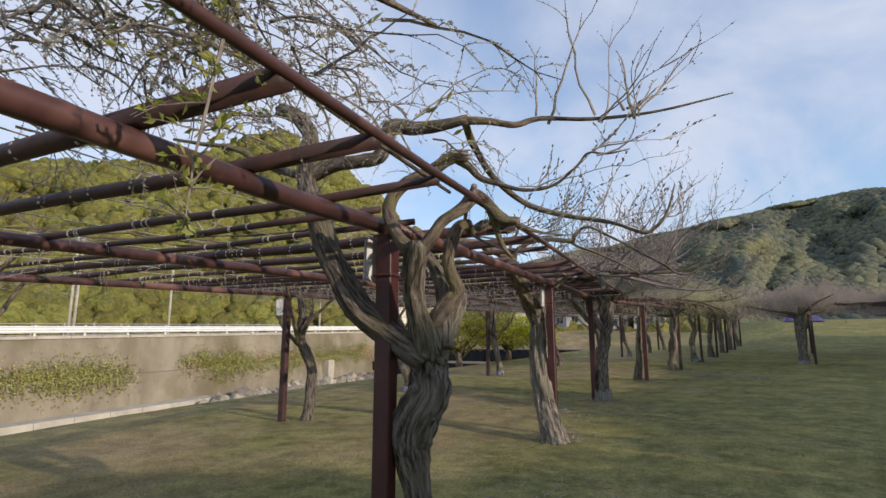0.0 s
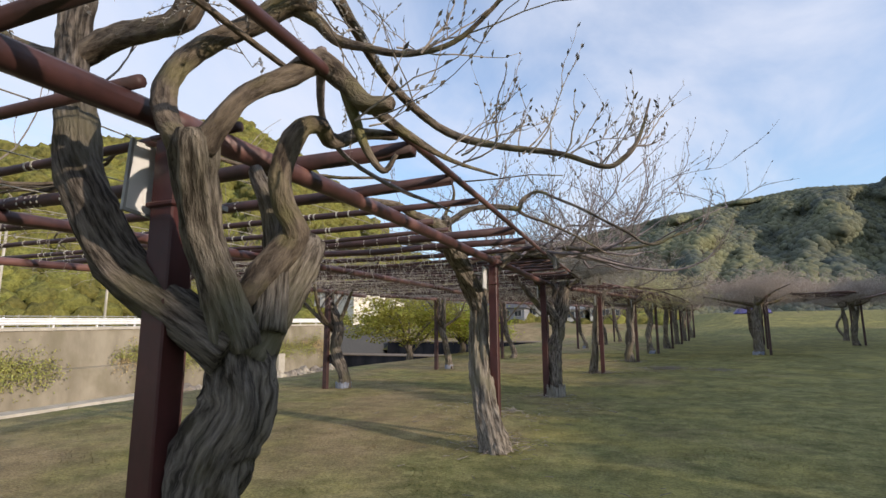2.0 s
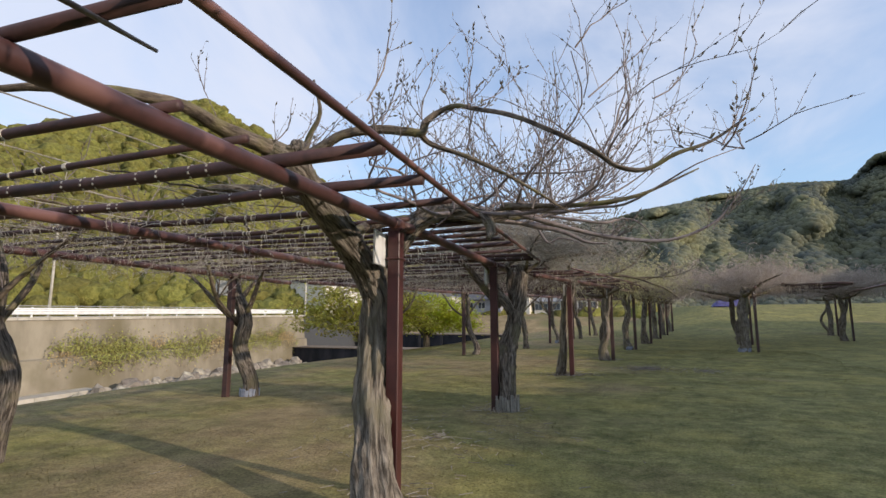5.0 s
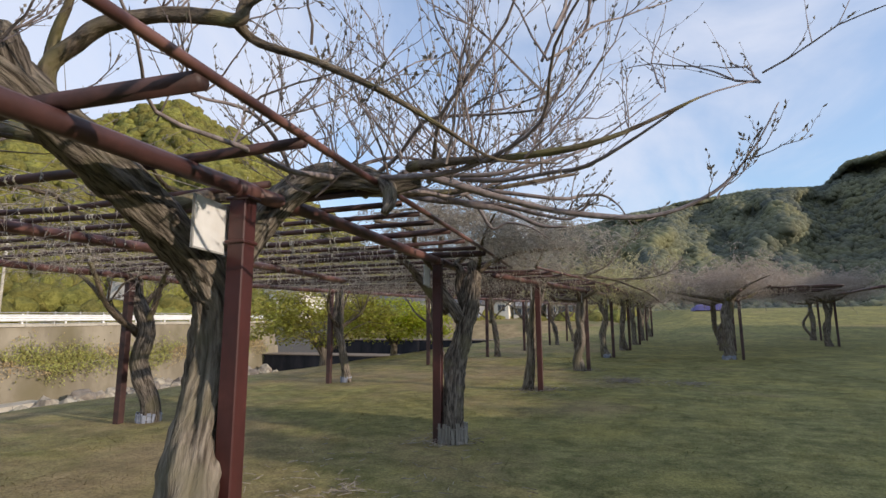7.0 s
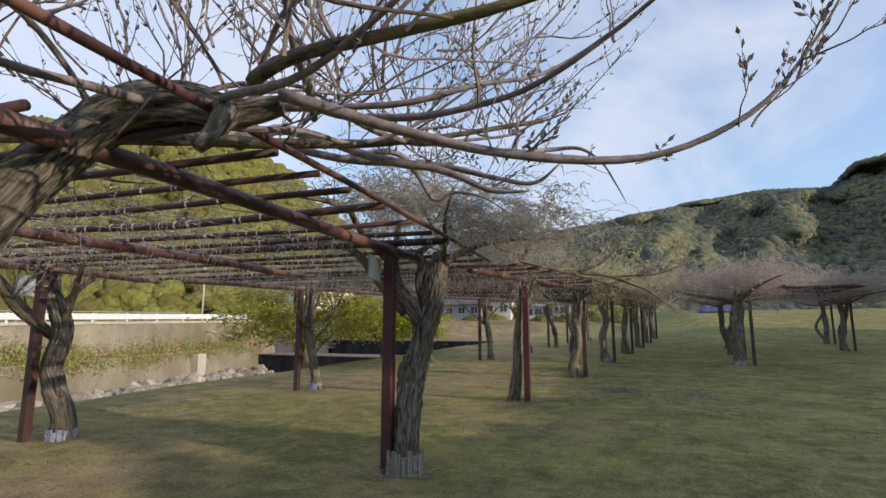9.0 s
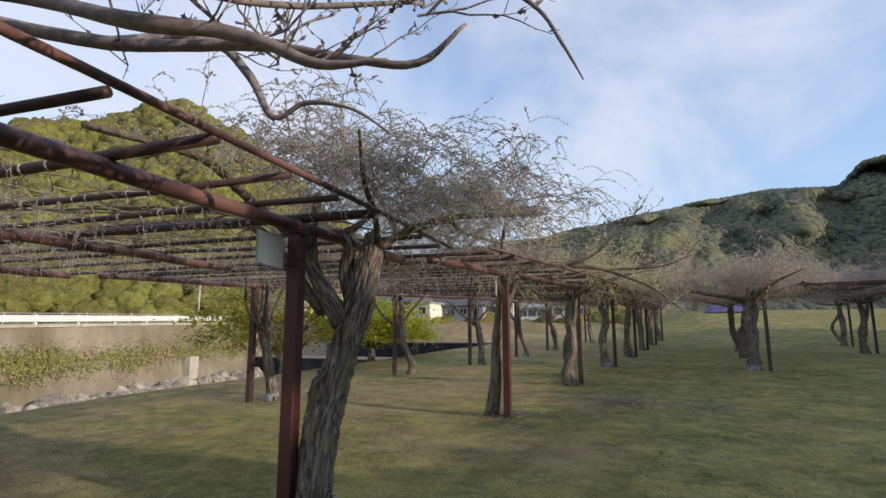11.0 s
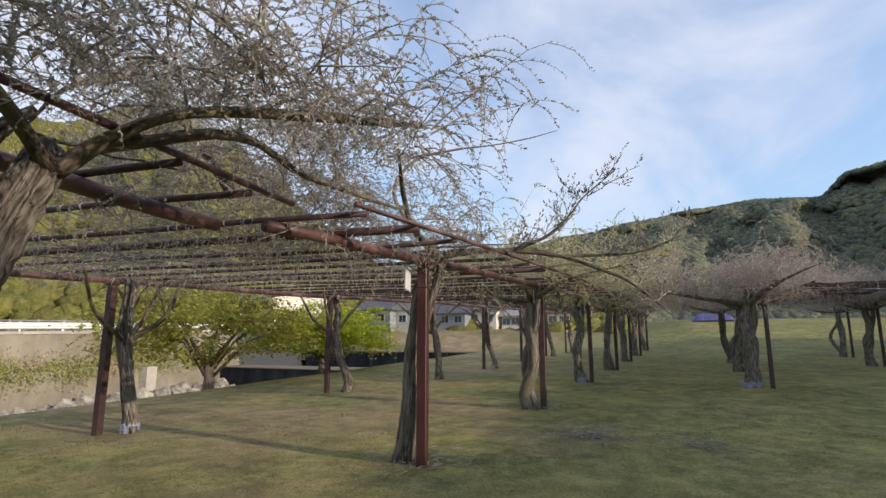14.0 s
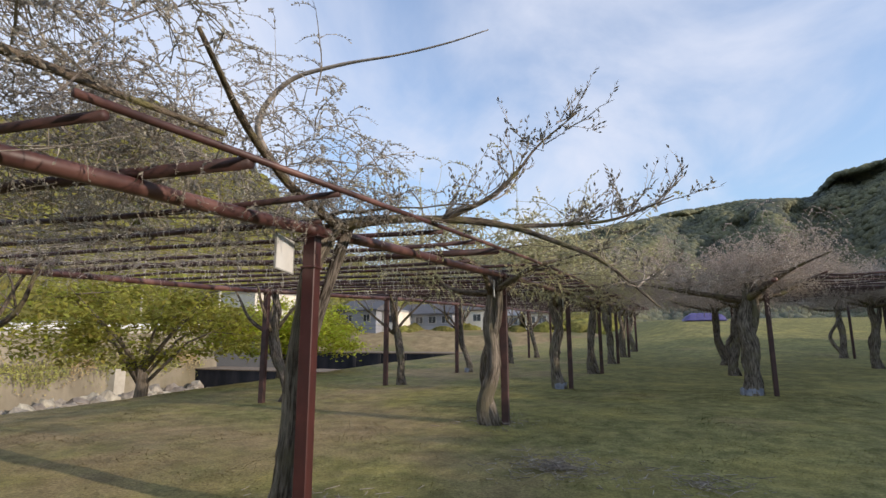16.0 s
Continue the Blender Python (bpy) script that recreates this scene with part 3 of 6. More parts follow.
def build_pergola(label, rows, joist_step, y0, y1, over=0.8, edge_rail=True, far=False, first=0.0, middle=None, bars=()):
    """rows: lists of posts (x, y). Posts, a pipe beam on every row, joists across, an edge pipe and ties."""
    t = thing("pergola", label, "pergola", "wisteria pergolas")
    ground = [min(lawn_z(x, y), 0.06 + SLOPE * y) for r in rows for x, y in r]
    i = 0
    for r in rows:
        for (x, y) in r:
            m = Mesh()
            top = beam_z(y) - 0.02
            w = 0.04 if far else 0.052
            m.box(-w, -w, ground[i] - 0.1, w, w, top)
            m.box(-0.064, -0.064, top - 0.26, 0.064, 0.064, top - 0.24)
            m.box(-0.075, -0.06, top - 0.015, 0.075, 0.06, top + 0.004)
            # back-row and far posts: shade painted in by the darker joist colour
            p = part("post", m, POST_PAINT if r is rows[0] and (i < 1 or not rows[0] is B_P) and not far else JOIST_SHADE_PAINT, t)
            p.location = (x, y, 0)
            bev = p.modifiers.new("bevel", "BEVEL")
            bev.width, bev.segments = 0.006, 1
            i += 1

    def along(r, y):
        if y <= r[0][1]:
            a, b = r[0], r[1]
        elif y >= r[-1][1]:
            a, b = r[-2], r[-1]
        else:
            a, b = next((p, q) for p, q in zip(r, r[1:]) if p[1] <= y <= q[1])
        return a[0] + (b[0] - a[0]) * (y - a[1]) / (b[1] - a[1])

    for r in rows + ([middle] if middle else []):
        ys = [y0] + [q[1] for q in r] + [y1]
        for a, b in zip(ys, ys[1:]):
            if b - a < 0.05:
                continue
            m = Mesh()
            pts = [(along(r, a + (b - a) * k / 5), a + (b - a) * k / 5, beam_z(a + (b - a) * k / 5) + 0.03 + 0.008 * math.sin(k * 1.3)) for k in range(6)]
            m.tube(pts, [0.046] * 6, 10 if not far else 6)
            part("beam", m, PIPE_PAINT, t, smooth=True)
        # joint sleeves
        for yj in ys[1:-1]:
            m = Mesh()
            m.tube([(along(r, yj - 0.09), yj - 0.09, beam_z(yj - 0.09) + 0.03), (along(r, yj + 0.09), yj + 0.09, beam_z(yj + 0.09) + 0.03)], [0.052] * 2, 10)
            part("sleeve", m, PIPE_PAINT, t, smooth=True)
    rng = random.Random(int(y0 * 7 + 100))
    y = y0 + 0.12 + first
    k = 0
    ties = Mesh()
    right, left = rows[0], rows[-1]
    while y < y1:
        if k < len(bars):
            y, thick, reach = bars[k]
        else:
            thick, reach = 0.033 if k % 5 == 1 else 0.022, 0.06 if k % 4 == 3 and k % 5 != 1 and not far else over
        xa, xb = along(right, y) + reach, along(left, y) - 0.9 * rng.uniform(0.85, 1.1)
        m = Mesh()
        n = 7
        z = beam_z(y) + 0.03 + 0.046 + thick
        sag = rng.uniform(0.0, 0.03)
        skew = rng.uniform(-0.06, 0.06)
        pts = [(xa + (xb - xa) * q / n, y + skew * q / n, z - sag * math.sin(math.pi * q / n * 2) + 0.01 * rng.uniform(-1, 1)) for q in range(n + 1)]
        m.tube(pts, [thick * (1.12 if thick > 0.03 else 1)] * (n + 1), 8 if not far else 5)
        part("joist", m, JOIST_SHADE_PAINT, t, smooth=True)
        if not far:
            for q in range(26):
                f = rng.uniform(0.05, 0.98)
                px = xa + (xb - xa) * f
                if px > xa - 0.9:
                    continue
                kk = int(f * n)
                u = f * n - kk
                pz = pts[kk][2] * (1 - u) + pts[kk + 1][2] * u
                py = y + skew * f
                ties.tube([(px - 0.006, py, pz), (px + 0.006, py, pz)], [thick * 1.14] * 2, 7)
                if rng.random() < 0.5:
                    ties.tube([(px, py, pz - thick), (px + rng.uniform(-0.01, 0.01), py, pz - thick - rng.uniform(0.02, 0.05))], [0.003, 0.002], 3)
        k += 1
        y += joist_step * rng.uniform(0.96, 1.04)
    if ties.v:
        part("cable_tie_line", ties, TIE, t, "pale cable ties", kind="stuff")
    if edge_rail:
        ys = np.linspace(y0, y1, 12)
        m = Mesh()
        m.tube([(along(right, q) + over, q, beam_z(q) + 0.135) for q in ys], [0.02] * 12, 8)
        part("edge_rail", m, PIPE_PAINT, t, smooth=True)
    # wires stretched between the joists
    for q in range(7):
        f = 0.1 + 0.13 * q
        pts = []
        for yy in np.linspace(y0, y1, 14):
            xa, xb = along(right, yy), along(left, yy)
            pts.append((xa + (xb - xa) * f + rng.uniform(-0.05, 0.05), yy, beam_z(yy) + 0.13 + rng.uniform(-0.01, 0.02)))
        wire = Mesh()
        wire.tube(pts, [0.004] * 14, 3)
        part("wire", wire, TIE, t, "thin training wire")
    return t


# joists of the first bays: place along the pergola, radius, reach past the outer beam
BARS = [(-1.9, 0.022, 0.6), (-1.3, 0.022, 0.6), (-0.6, 0.022, 0.06), (0.0, 0.033, 0.6), (0.55, 0.022, 0.06), (1.10, 0.036, 0.6), (1.63, 0.032, 0.6), (2.22, 0.026, 0.6),
        (2.62, 0.022, 0.06), (3.10, 0.022, 0.06), (3.66, 0.038, 0.6), (4.28, 0.032, 0.6), (4.92, 0.024, 0.6), (5.52, 0.024, 0.06), (5.95, 0.020, 0.06), (6.32, 0.036, 0.6),
        (6.98, 0.032, 0.6), (7.68, 0.028, 0.6), (8.25, 0.022, 0.06), (8.62, 0.022, 0.6), (9.02, 0.022, 0.6), (9.42, 0.020, 0.6), (9.80, 0.022, 0.6), (10.35, 0.030, 0.6)]
build_pergola("long wisteria pergola of red-brown painted steel pipes", [A_P, A_Q], 0.56, -2.4, 14.2, over=0.6, first=0.29, middle=A_M, bars=BARS)
build_pergola("second wisteria pergola of red-brown steel pipes set askew", [B_P, B_Q], 0.72, 14.35, 45.0, over=0.7)
build_pergola("distant wisteria pergola of dark steel pipes", [R_P, R_Q], 0.8, 23.6, 37.0, far=True)


def build_plate(x, y, z, w, hh, turn=0.0, tilt=0.0):
    t = thing("name_plate", "blank white metal plate wired to a pergola post", "plate", "white plates on the posts", at=(x, y, z), turn=turn)
    m = Mesh()
    m.box(-w / 2, -0.006, -hh, w / 2, 0.0, 0.0, m=pose(0, 0, 0, 0, tilt, 0))
    part("panel", m, PLATE, t)
    e = Mesh()
    r = pose(0, 0, 0, 0, tilt, 0)
    for (a, b, c, d) in ((-w / 2 - 0.006, -hh - 0.006, w / 2 + 0.006, -hh + 0.004), (-w / 2 - 0.006, -hh, -w / 2 + 0.004, 0), (w / 2 - 0.004, -hh, w / 2 + 0.006, 0)):
        e.box(a, -0.010, b, c, 0.003, d, m=r)
    part("rim", e, PLATE_EDGE, t, "grey folded rim")
    b = Mesh()
    b.box(w / 2 - 0.01, -0.004, -hh * 0.55, w / 2 + 0.09, 0.002, -hh * 0.47)
    part("bracket", b, GREY_METAL, t)
    return t


for (x, y, w, hh, turn, tilt) in ((-1.765, 2.935, 0.40, 0.25, 92, 3), (-2.0, 7.96, 0.36, 0.27, 96, 0), (-2.06, 11.77, 0.40, 0.23, 98, 0), (-1.40, 16.42, 0.34, 0.25, 100, 0),
                               (-6.66, 7.64, 0.16, 0.28, 20, -4), (-7.02, 12.08, 0.28, 0.26, 20, 8), (-0.6, 20.78, 0.3, 0.24, 95, 0), (-7.05, 2.6, 0.3, 0.3, 25, -3),
                               (-1.65, -1.68, 0.3, 0.28, 0, 0), (0.12, 25.7, 0.3, 0.24, 95, 0)):
    build_plate(x, y, beam_z(y) - 0.06, w, hh, turn, tilt)


# ---- wisteria ----
def shoot(m, p, d, length, r, rng, droop=0.0, kink=0.25, seg=6, slot=0, sides=3):
    """A wandering shoot. Returns its points and directions."""
    p, d = Vector(p), Vector(d).normalized()
    pts, dirs = [p.copy()], [d.copy()]
    for k in range(seg):
        d = (d + Vector((rng.uniform(-kink, kink), rng.uniform(-kink, kink), rng.uniform(-kink, kink) - droop))).normalized()
        p = p + d * length / seg
        pts.append(p.copy())
        dirs.append(d.copy())
    m.tube(pts, [r * (1 - 0.75 * k / seg) for k in range(seg + 1)], sides, slot, cap=False)
    return pts, dirs


def buds(m, pts, dirs, rng, step, length, width, slot, per=2):
    for (a, b, d) in zip(pts, pts[1:], dirs):
        for _ in range(per):
            p = a.lerp(b, rng.random())
            q = Vector((rng.uniform(-1, 1), rng.uniform(-1, 1), rng.uniform(-0.3, 1)))
            m.leaf(p, d * 0.7 + q * 0.8, q, length * rng.uniform(0.6, 1.3), width, slot)


def upright_mass(m, starts, n, rng, out=(0.35, 0.2, 1.0), length=(0.5, 1.3), branch=3, bud=0.035, per=1, r=0.009):
    """Bare shoots that rise from the frame and fork, with swelling buds."""
    for _ in range(n):
        p = rng.choice(starts)
        p = Vector(p) + Vector((rng.uniform(-0.06, 0.06), rng.uniform(-0.06, 0.06), rng.uniform(-0.04, 0.04)))
        d = Vector((out[0] + rng.uniform(-0.6, 0.9), out[1] + rng.uniform(-0.8, 0.8), out[2] * rng.uniform(0.15, 1.0)))
        ln = rng.uniform(*length)
        pts, dirs = shoot(m, p, d, ln, r * rng.uniform(0.6, 1.4), rng, droop=-0.06, kink=0.34, seg=7, sides=4)
        for _ in range(branch):
            k = rng.randint(1, 6)
            dd = dirs[k] + Vector((rng.uniform(-0.9, 0.9), rng.uniform(-0.9, 0.9), rng.uniform(-0.1, 0.9)))
            p2, d2 = shoot(m, pts[k], dd, ln * rng.uniform(0.25, 0.6), r * 0.5, rng, droop=-0.05, kink=0.25, seg=5)
            buds(m, p2[1:], d2[1:], rng, 0.1, bud, bud * 0.42, 1, per)
        buds(m, pts[3:], dirs[3:], rng, 0.1, bud, bud * 0.42, 1, per)


def weeping_mass(m, starts, n, rng, out=(0.3, 0.1, 0.8), length=(0.5, 1.2), strings=6, r=0.007, leaf=0.020, lift=1.0, hang=0.0):
    """Arching shoots whose small flower strings hang down."""
    for _ in range(n):
        p = Vector(rng.choice(starts)) + Vector((rng.uniform(-0.25, 0.25), rng.uniform(-0.3, 0.3), rng.uniform(-0.05, 0.15)))
        d = Vector((out[0] + rng.uniform(-0.8, 0.8), out[1] + rng.uniform(-0.9, 0.9), lift * out[2] * rng.uniform(0.2, 1.1)))
        ln = rng.uniform(*length)
        pts, dirs = shoot(m, p, d, ln, r * rng.uniform(0.6, 1.5), rng, droop=0.12, kink=0.28, seg=7, sides=3)
        for _ in range(strings):
            k = rng.randint(1, 7)
            q, qd = shoot(m, pts[k], dirs[k] * 0.6 + Vector((rng.uniform(-1, 1), rng.uniform(-1, 1), rng.uniform(-0.2, 0.8))), rng.uniform(0.12 + hang * 0.7, 0.34 + hang), 0.0028, rng, droop=0.35 + hang, kink=0.2, seg=4)
            buds(m, q, qd, rng, 0.05, leaf, leaf * 0.55, 1, 4)


def fringe_mass(m, n, rng, x0, x1, y0, y1, xoff=None):
    """Short twigs and withered strings that hang through the joists."""
    for _ in range(n):
        y = rng.uniform(y0, y1)
        x = rng.uniform(x0, x1) + (xoff(y) if xoff else 0)
        z = beam_z(y) + 0.10 + rng.uniform(-0.05, 0.08)
        if rng.random() < 0.45:
            q, qd = shoot(m, (x, y, z), (rng.uniform(-1, 1), rng.uniform(-1, 1), rng.uniform(-0.15, 0.25)), rng.uniform(0.3, 0.9), 0.005, rng, droop=0.0, kink=0.3, seg=5)
            buds(m, q, qd, rng, 0.05, 0.03, 0.012, 1, 1)
        else:
            q, qd = shoot(m, (x, y, z), (rng.uniform(-0.4, 0.4), rng.uniform(-0.4, 0.4), -1), rng.uniform(0.06, 0.26), 0.0035, rng, droop=0.1, kink=0.25, seg=3)
            buds(m, q, qd, rng, 0.05, 0.028, 0.012, 1, 1)


def limb(t, ctrl, mat=None, sides=12, flute=0.10, seed=0.0, name="limb", twist=0.25, per=5, rough=0.25, lobes=4):
    m = Mesh()
    pts, rad = smooth_path(ctrl, per)
    m.tube(pts, rad, sides, flute=flute, lobes=lobes, twist=twist, rough=rough, seed=seed)
    return part(name, m, mat or LIMB, t, smooth=True)


def vines(t, starts, n, rng, reach, r=0.016, mat=None, out=(0, 0, 0), name="vine"):
    """Winding older vines laid over the joists. Returns points for shoots to start from."""
    m = Mesh()
    got = []
    for _ in range(n):
        p = Vector(rng.choice(starts))
        a = rng.uniform(0, 2 * math.pi)
        d = Vector((math.cos(a) + out[0], math.sin(a) + out[1], out[2])).normalized()
        ln = rng.uniform(0.5, 1.0) * reach
        seg = 12
        pts = [p.copy()]
        for k in range(seg):
            d = (d + Vector((rng.uniform(-0.35, 0.35), rng.uniform(-0.35, 0.35), 0))).normalized()
            p = p + d * ln / seg
            p.z += ((beam_z(p.y) + 0.16 + rng.uniform(-0.03, 0.05)) - p.z) * 0.5
            pts.append(p.copy())
        got += [tuple(q) for q in pts[2:]]
        m.tube(pts, [r * rng.uniform(0.7, 1.2) * (1 - 0.7 * k / seg) for k in range(seg + 1)], 6, flute=0.05, rough=0.3)
    part(name, m, mat or LIMB, t, smooth=True)
    return got


def arms(t, hub, n, rng, turn0, turn1, reach, r, dip=0.15, tip=0.3, along=(0, 0, 0)):
    """Long arms that leave the hub sideways, sag a little and lift at the tip."""
    got = []
    first = Vector(hub)
    for k in range(n):
        hub = first + Vector(along) * ((k * 0.618) % 1.0)
        a = radians(turn0 + (turn1 - turn0) * (k + 0.5) / n + rng.uniform(-8, 8))
        ln = reach * rng.uniform(0.7, 1.1)
        up = rng.uniform(-0.05, 0.4)
        ctrl = []
        for q in range(7):
            f = q / 6
            wob = 0.13 * ln * (math.sin(f * 7 + k * 2.1) + 0.35 * math.sin(f * 17 + k)) * f
            x = hub[0] + math.cos(a) * ln * f - math.sin(a) * wob
            y = hub[1] + math.sin(a) * ln * f + math.cos(a) * wob
            z = hub[2] + up * f * 1.2 - dip * math.sin(math.pi * min(1, f * 1.25)) + tip * max(0, f - 0.55) ** 2 * 4 + rng.uniform(-0.03, 0.03)
            ctrl.append((x, y, z, r * (1 - 0.82 * f)))
            if q > 1:
                got.append((x, y, z))
        limb(t, ctrl, TWIG if r < 0.02 else LIMB, 7, 0.04, rng.uniform(0, 9), "branch", 0.2, 3, 0.2)
    return got


def trunk(t, ctrl, mat=BARK, sides=48, flute=0.13, lobes=7, twist=0.12, seed=0.0, per=9, rough=0.28):
    return limb(t, ctrl, mat, sides, flute, seed, "trunk", twist, per, rough, lobes)


def collar(t, x, y, r, up, mat, slats=20, name="trunk_wrap", label="", z=None):
    """A slatted wrap round the foot of a trunk."""
    m = Mesh()
    z = lawn_z(x, y) if z is None else z
    for k in range(slats):
        a = 2 * math.pi * k / slats
        m.box(-0.012, -r * math.pi / slats * 0.85, -0.04, 0.012, r * math.pi / slats * 0.85, up * (0.9 + 0.15 * math.sin(k * 2.3)),
              m=Matrix.Translation((x, y, z)) @ pose(0, 0, 0, 0, 0, math.degrees(a)) @ Matrix.Translation((r * (1 + 0.05 * math.sin(k * 3.1)), 0, 0)))
    for zz in (0.3, 0.75):
        pts = [(x + (r + 0.016) * math.cos(a), y + (r + 0.016) * math.sin(a), z + up * zz) for a in np.linspace(0, 2 * math.pi, 19)]
        m.tube(pts, [0.006] * 19, 4)
    part(name, m, mat, t, label)


def tree_one():
    """The twisted old vine beside the first post."""
    t = thing("wisteria_tree", "twisted many-limbed wisteria trunk beside a red post", "tree", "wisteria trees", at=(0, 0, 0))
    rng = random.Random(11)
    g = lawn_z(-1.5, 2.95)
    trunk(t, [(-1.42, 2.95, g - 0.15, 0.13), (-1.47, 2.95, 0.35, 0.085), (-1.49, 2.95, 0.66, 0.075), (-1.54, 2.95, 0.86, 0.095), (-1.56, 2.95, 0.98, 0.115), (-1.51, 2.96, 1.13, 0.112), (-1.44, 2.98, 1.25, 0.108), (-1.44, 2.98, 1.36, 0.105), (-1.45, 2.97, 1.46, 0.085), (-1.46, 2.96, 1.54, 0.04)], seed=1.0, twist=0.22)
    limb(t, [(-1.44, 2.92, 1.43, 0.085), (-1.66, 2.86, 1.59, 0.082), (-1.84, 2.80, 1.75, 0.080), (-1.95, 2.77, 1.94, 0.074), (-2.06, 2.77, 2.11, 0.074), (-2.14, 2.80, 2.27, 0.072), (-2.27, 2.86, 2.47, 0.066), (-2.36, 2.9, 2.65, 0.062), (-2.37, 2.9, 2.83, 0.060), (-2.34, 2.9, 2.97, 0.055), (-2.45, 2.9, 3.12, 0.052), (-2.62, 2.9, 3.22, 0.050)], BARK, 22, seed=2, flute=0.14, lobes=6)
    limb(t, [(-2.38, 2.92, 2.67, 0.05), (-2.2, 2.95, 2.74, 0.048), (-1.97, 2.95, 2.74, 0.045), (-1.81, 2.95, 2.75, 0.05), (-1.76, 2.95, 2.86, 0.056), (-1.70, 2.95, 2.94, 0.056), (-1.53, 2.95, 2.90, 0.040), (-1.35, 2.95, 2.89, 0.034), (-1.18, 2.95, 2.90, 0.030)], LIMB, 14, seed=3)
    limb(t, [(-2.4, 2.93, 2.7, 0.035), (-2.55, 2.95, 2.74, 0.03), (-2.82, 2.95, 2.86, 0.026), (-3.07, 2.95, 3.0, 0.022), (-3.43, 2.95, 3.1, 0.016), (-3.78, 2.95, 3.2, 0.010)], LIMB, 8, seed=14)
    limb(t, [(-1.44, 2.93, 1.45, 0.079), (-1.45, 2.85, 1.65, 0.065), (-1.44, 2.76, 1.80, 0.057), (-1.40, 2.68, 1.93, 0.057), (-1.34, 2.60, 2.03, 0.058), (-1.33, 2.58, 2.08, 0.039)], BARK, 22, seed=4, flute=0.15, lobes=6)
    limb(t, [(-1.36, 2.60, 2.01, 0.040), (-1.50, 2.64, 2.15, 0.036), (-1.58, 2.70, 2.30, 0.035), (-1.56, 2.75, 2.42, 0.036), (-1.47, 2.80, 2.51, 0.037), (-1.36, 2.85, 2.57, 0.037), (-1.25, 2.88, 2.64, 0.042), (-1.16, 2.90, 2.64, 0.036)], LIMB, 14, seed=5)
    limb(t, [(-1.25, 2.9, 2.65, 0.034), (-1.16, 2.93, 2.58, 0.025), (-1.10, 2.95, 2.51, 0.020), (-0.97, 2.95, 2.45, 0.014), (-0.82, 2.95, 2.40, 0.011), (-0.66, 2.95, 2.41, 0.009), (-0.53, 2.95, 2.50, 0.007), (-0.46, 2.95, 2.57, 0.006), (-0.36, 2.95, 2.55, 0.005), (-0.24, 2.95, 2.56, 0.003)], LIMB, 8, seed=15, flute=0.04)
    limb(t, [(-1.32, 2.60, 2.02, 0.037), (-1.24, 2.62, 2.13, 0.032), (-1.20, 2.66, 2.20, 0.031), (-1.12, 2.74, 2.28, 0.033), (-1.09, 2.84, 2.37, 0.039), (-1.02, 2.90, 2.31, 0.036), (-0.95, 2.90, 2.23, 0.030), (-0.85, 2.90, 2.21, 0.022)], LIMB, 14, seed=6)
    limb(t, [(-1.44, 2.97, 1.42, 0.090), (-1.41, 3.04, 1.54, 0.088), (-1.39, 3.13, 1.68, 0.085), (-1.38, 3.21, 1.80, 0.076), (-1.38, 3.26, 1.87, 0.050)], BARK, 20, seed=7, flute=0.14, lobes=6)
    limb(t, [(-1.44, 2.95, 1.60, 0.050), (-1.38, 3.00, 1.72, 0.055), (-1.31, 3.04, 1.83, 0.050), (-1.29, 3.02, 1.88, 0.044), (-1.31, 2.99, 1.94, 0.040), (-1.32, 2.97, 2.04, 0.038), (-1.30, 2.98, 2.15, 0.038), (-1.27, 3.02, 2.24, 0.036), (-1.24, 3.09, 2.27, 0.033), (-1.26, 3.18, 2.25, 0.030), (-1.26, 3.26, 2.27, 0.028), (-1.22, 3.36, 2.33, 0.026), (-1.12, 3.50, 2.36, 0.018)], LIMB, 14, seed=8)
    limb(t, [(-1.36, 3.0, 1.5, 0.06), (-1.38, 3.05, 1.75, 0.05), (-1.44, 3.1, 1.95, 0.045), (-1.58, 3.15, 2.15, 0.03)], BARK, seed=9)
    limb(t, [(-1.10, 2.88, 2.38, 0.036), (-1.06, 3.1, 2.34, 0.028), (-1.04, 3.4, 2.33, 0.02), (-1.0, 3.9, 2.36, 0.012), (-0.9, 4.4, 2.42, 0.006)], LIMB, 8, seed=13, flute=0.04)
    limb(t, [(-1.02, 2.9, 2.3, 0.026), (-0.98, 2.95, 2.12, 0.016), (-0.93, 3.0, 2.03, 0.012), (-0.88, 3.0, 2.08, 0.008)], LIMB, 8, seed=16, flute=0.04)
    # long bare vines reaching out over the lawn
    limb(t, [(-1.22, 2.95, 2.90, 0.030), (-1.08, 3.05, 2.91, 0.024), (-0.95, 3.2, 2.92, 0.020), (-0.82, 3.35, 3.0, 0.017), (-0.5, 3.45, 2.98, 0.013), (-0.1, 3.5, 2.98, 0.009), (0.33, 3.6, 3.06, 0.004)], LIMB, 8, seed=10, flute=0.04)
    limb(t, [(-1.2, 2.95, 2.90, 0.03), (-1.3, 3.4, 2.88, 0.026), (-1.32, 3.9, 2.80, 0.024), (-1.15, 4.25, 2.66, 0.022), (-0.84, 4.3, 2.55, 0.018), (-0.52, 4.3, 2.47, 0.015), (-0.30, 4.3, 2.37, 0.012), (-0.2, 4.32, 2.41, 0.013), (-0.12, 4.35, 2.52, 0.010), (-0.05, 4.4, 2.75, 0.005)], LIMB, 8, seed=17, flute=0.04)
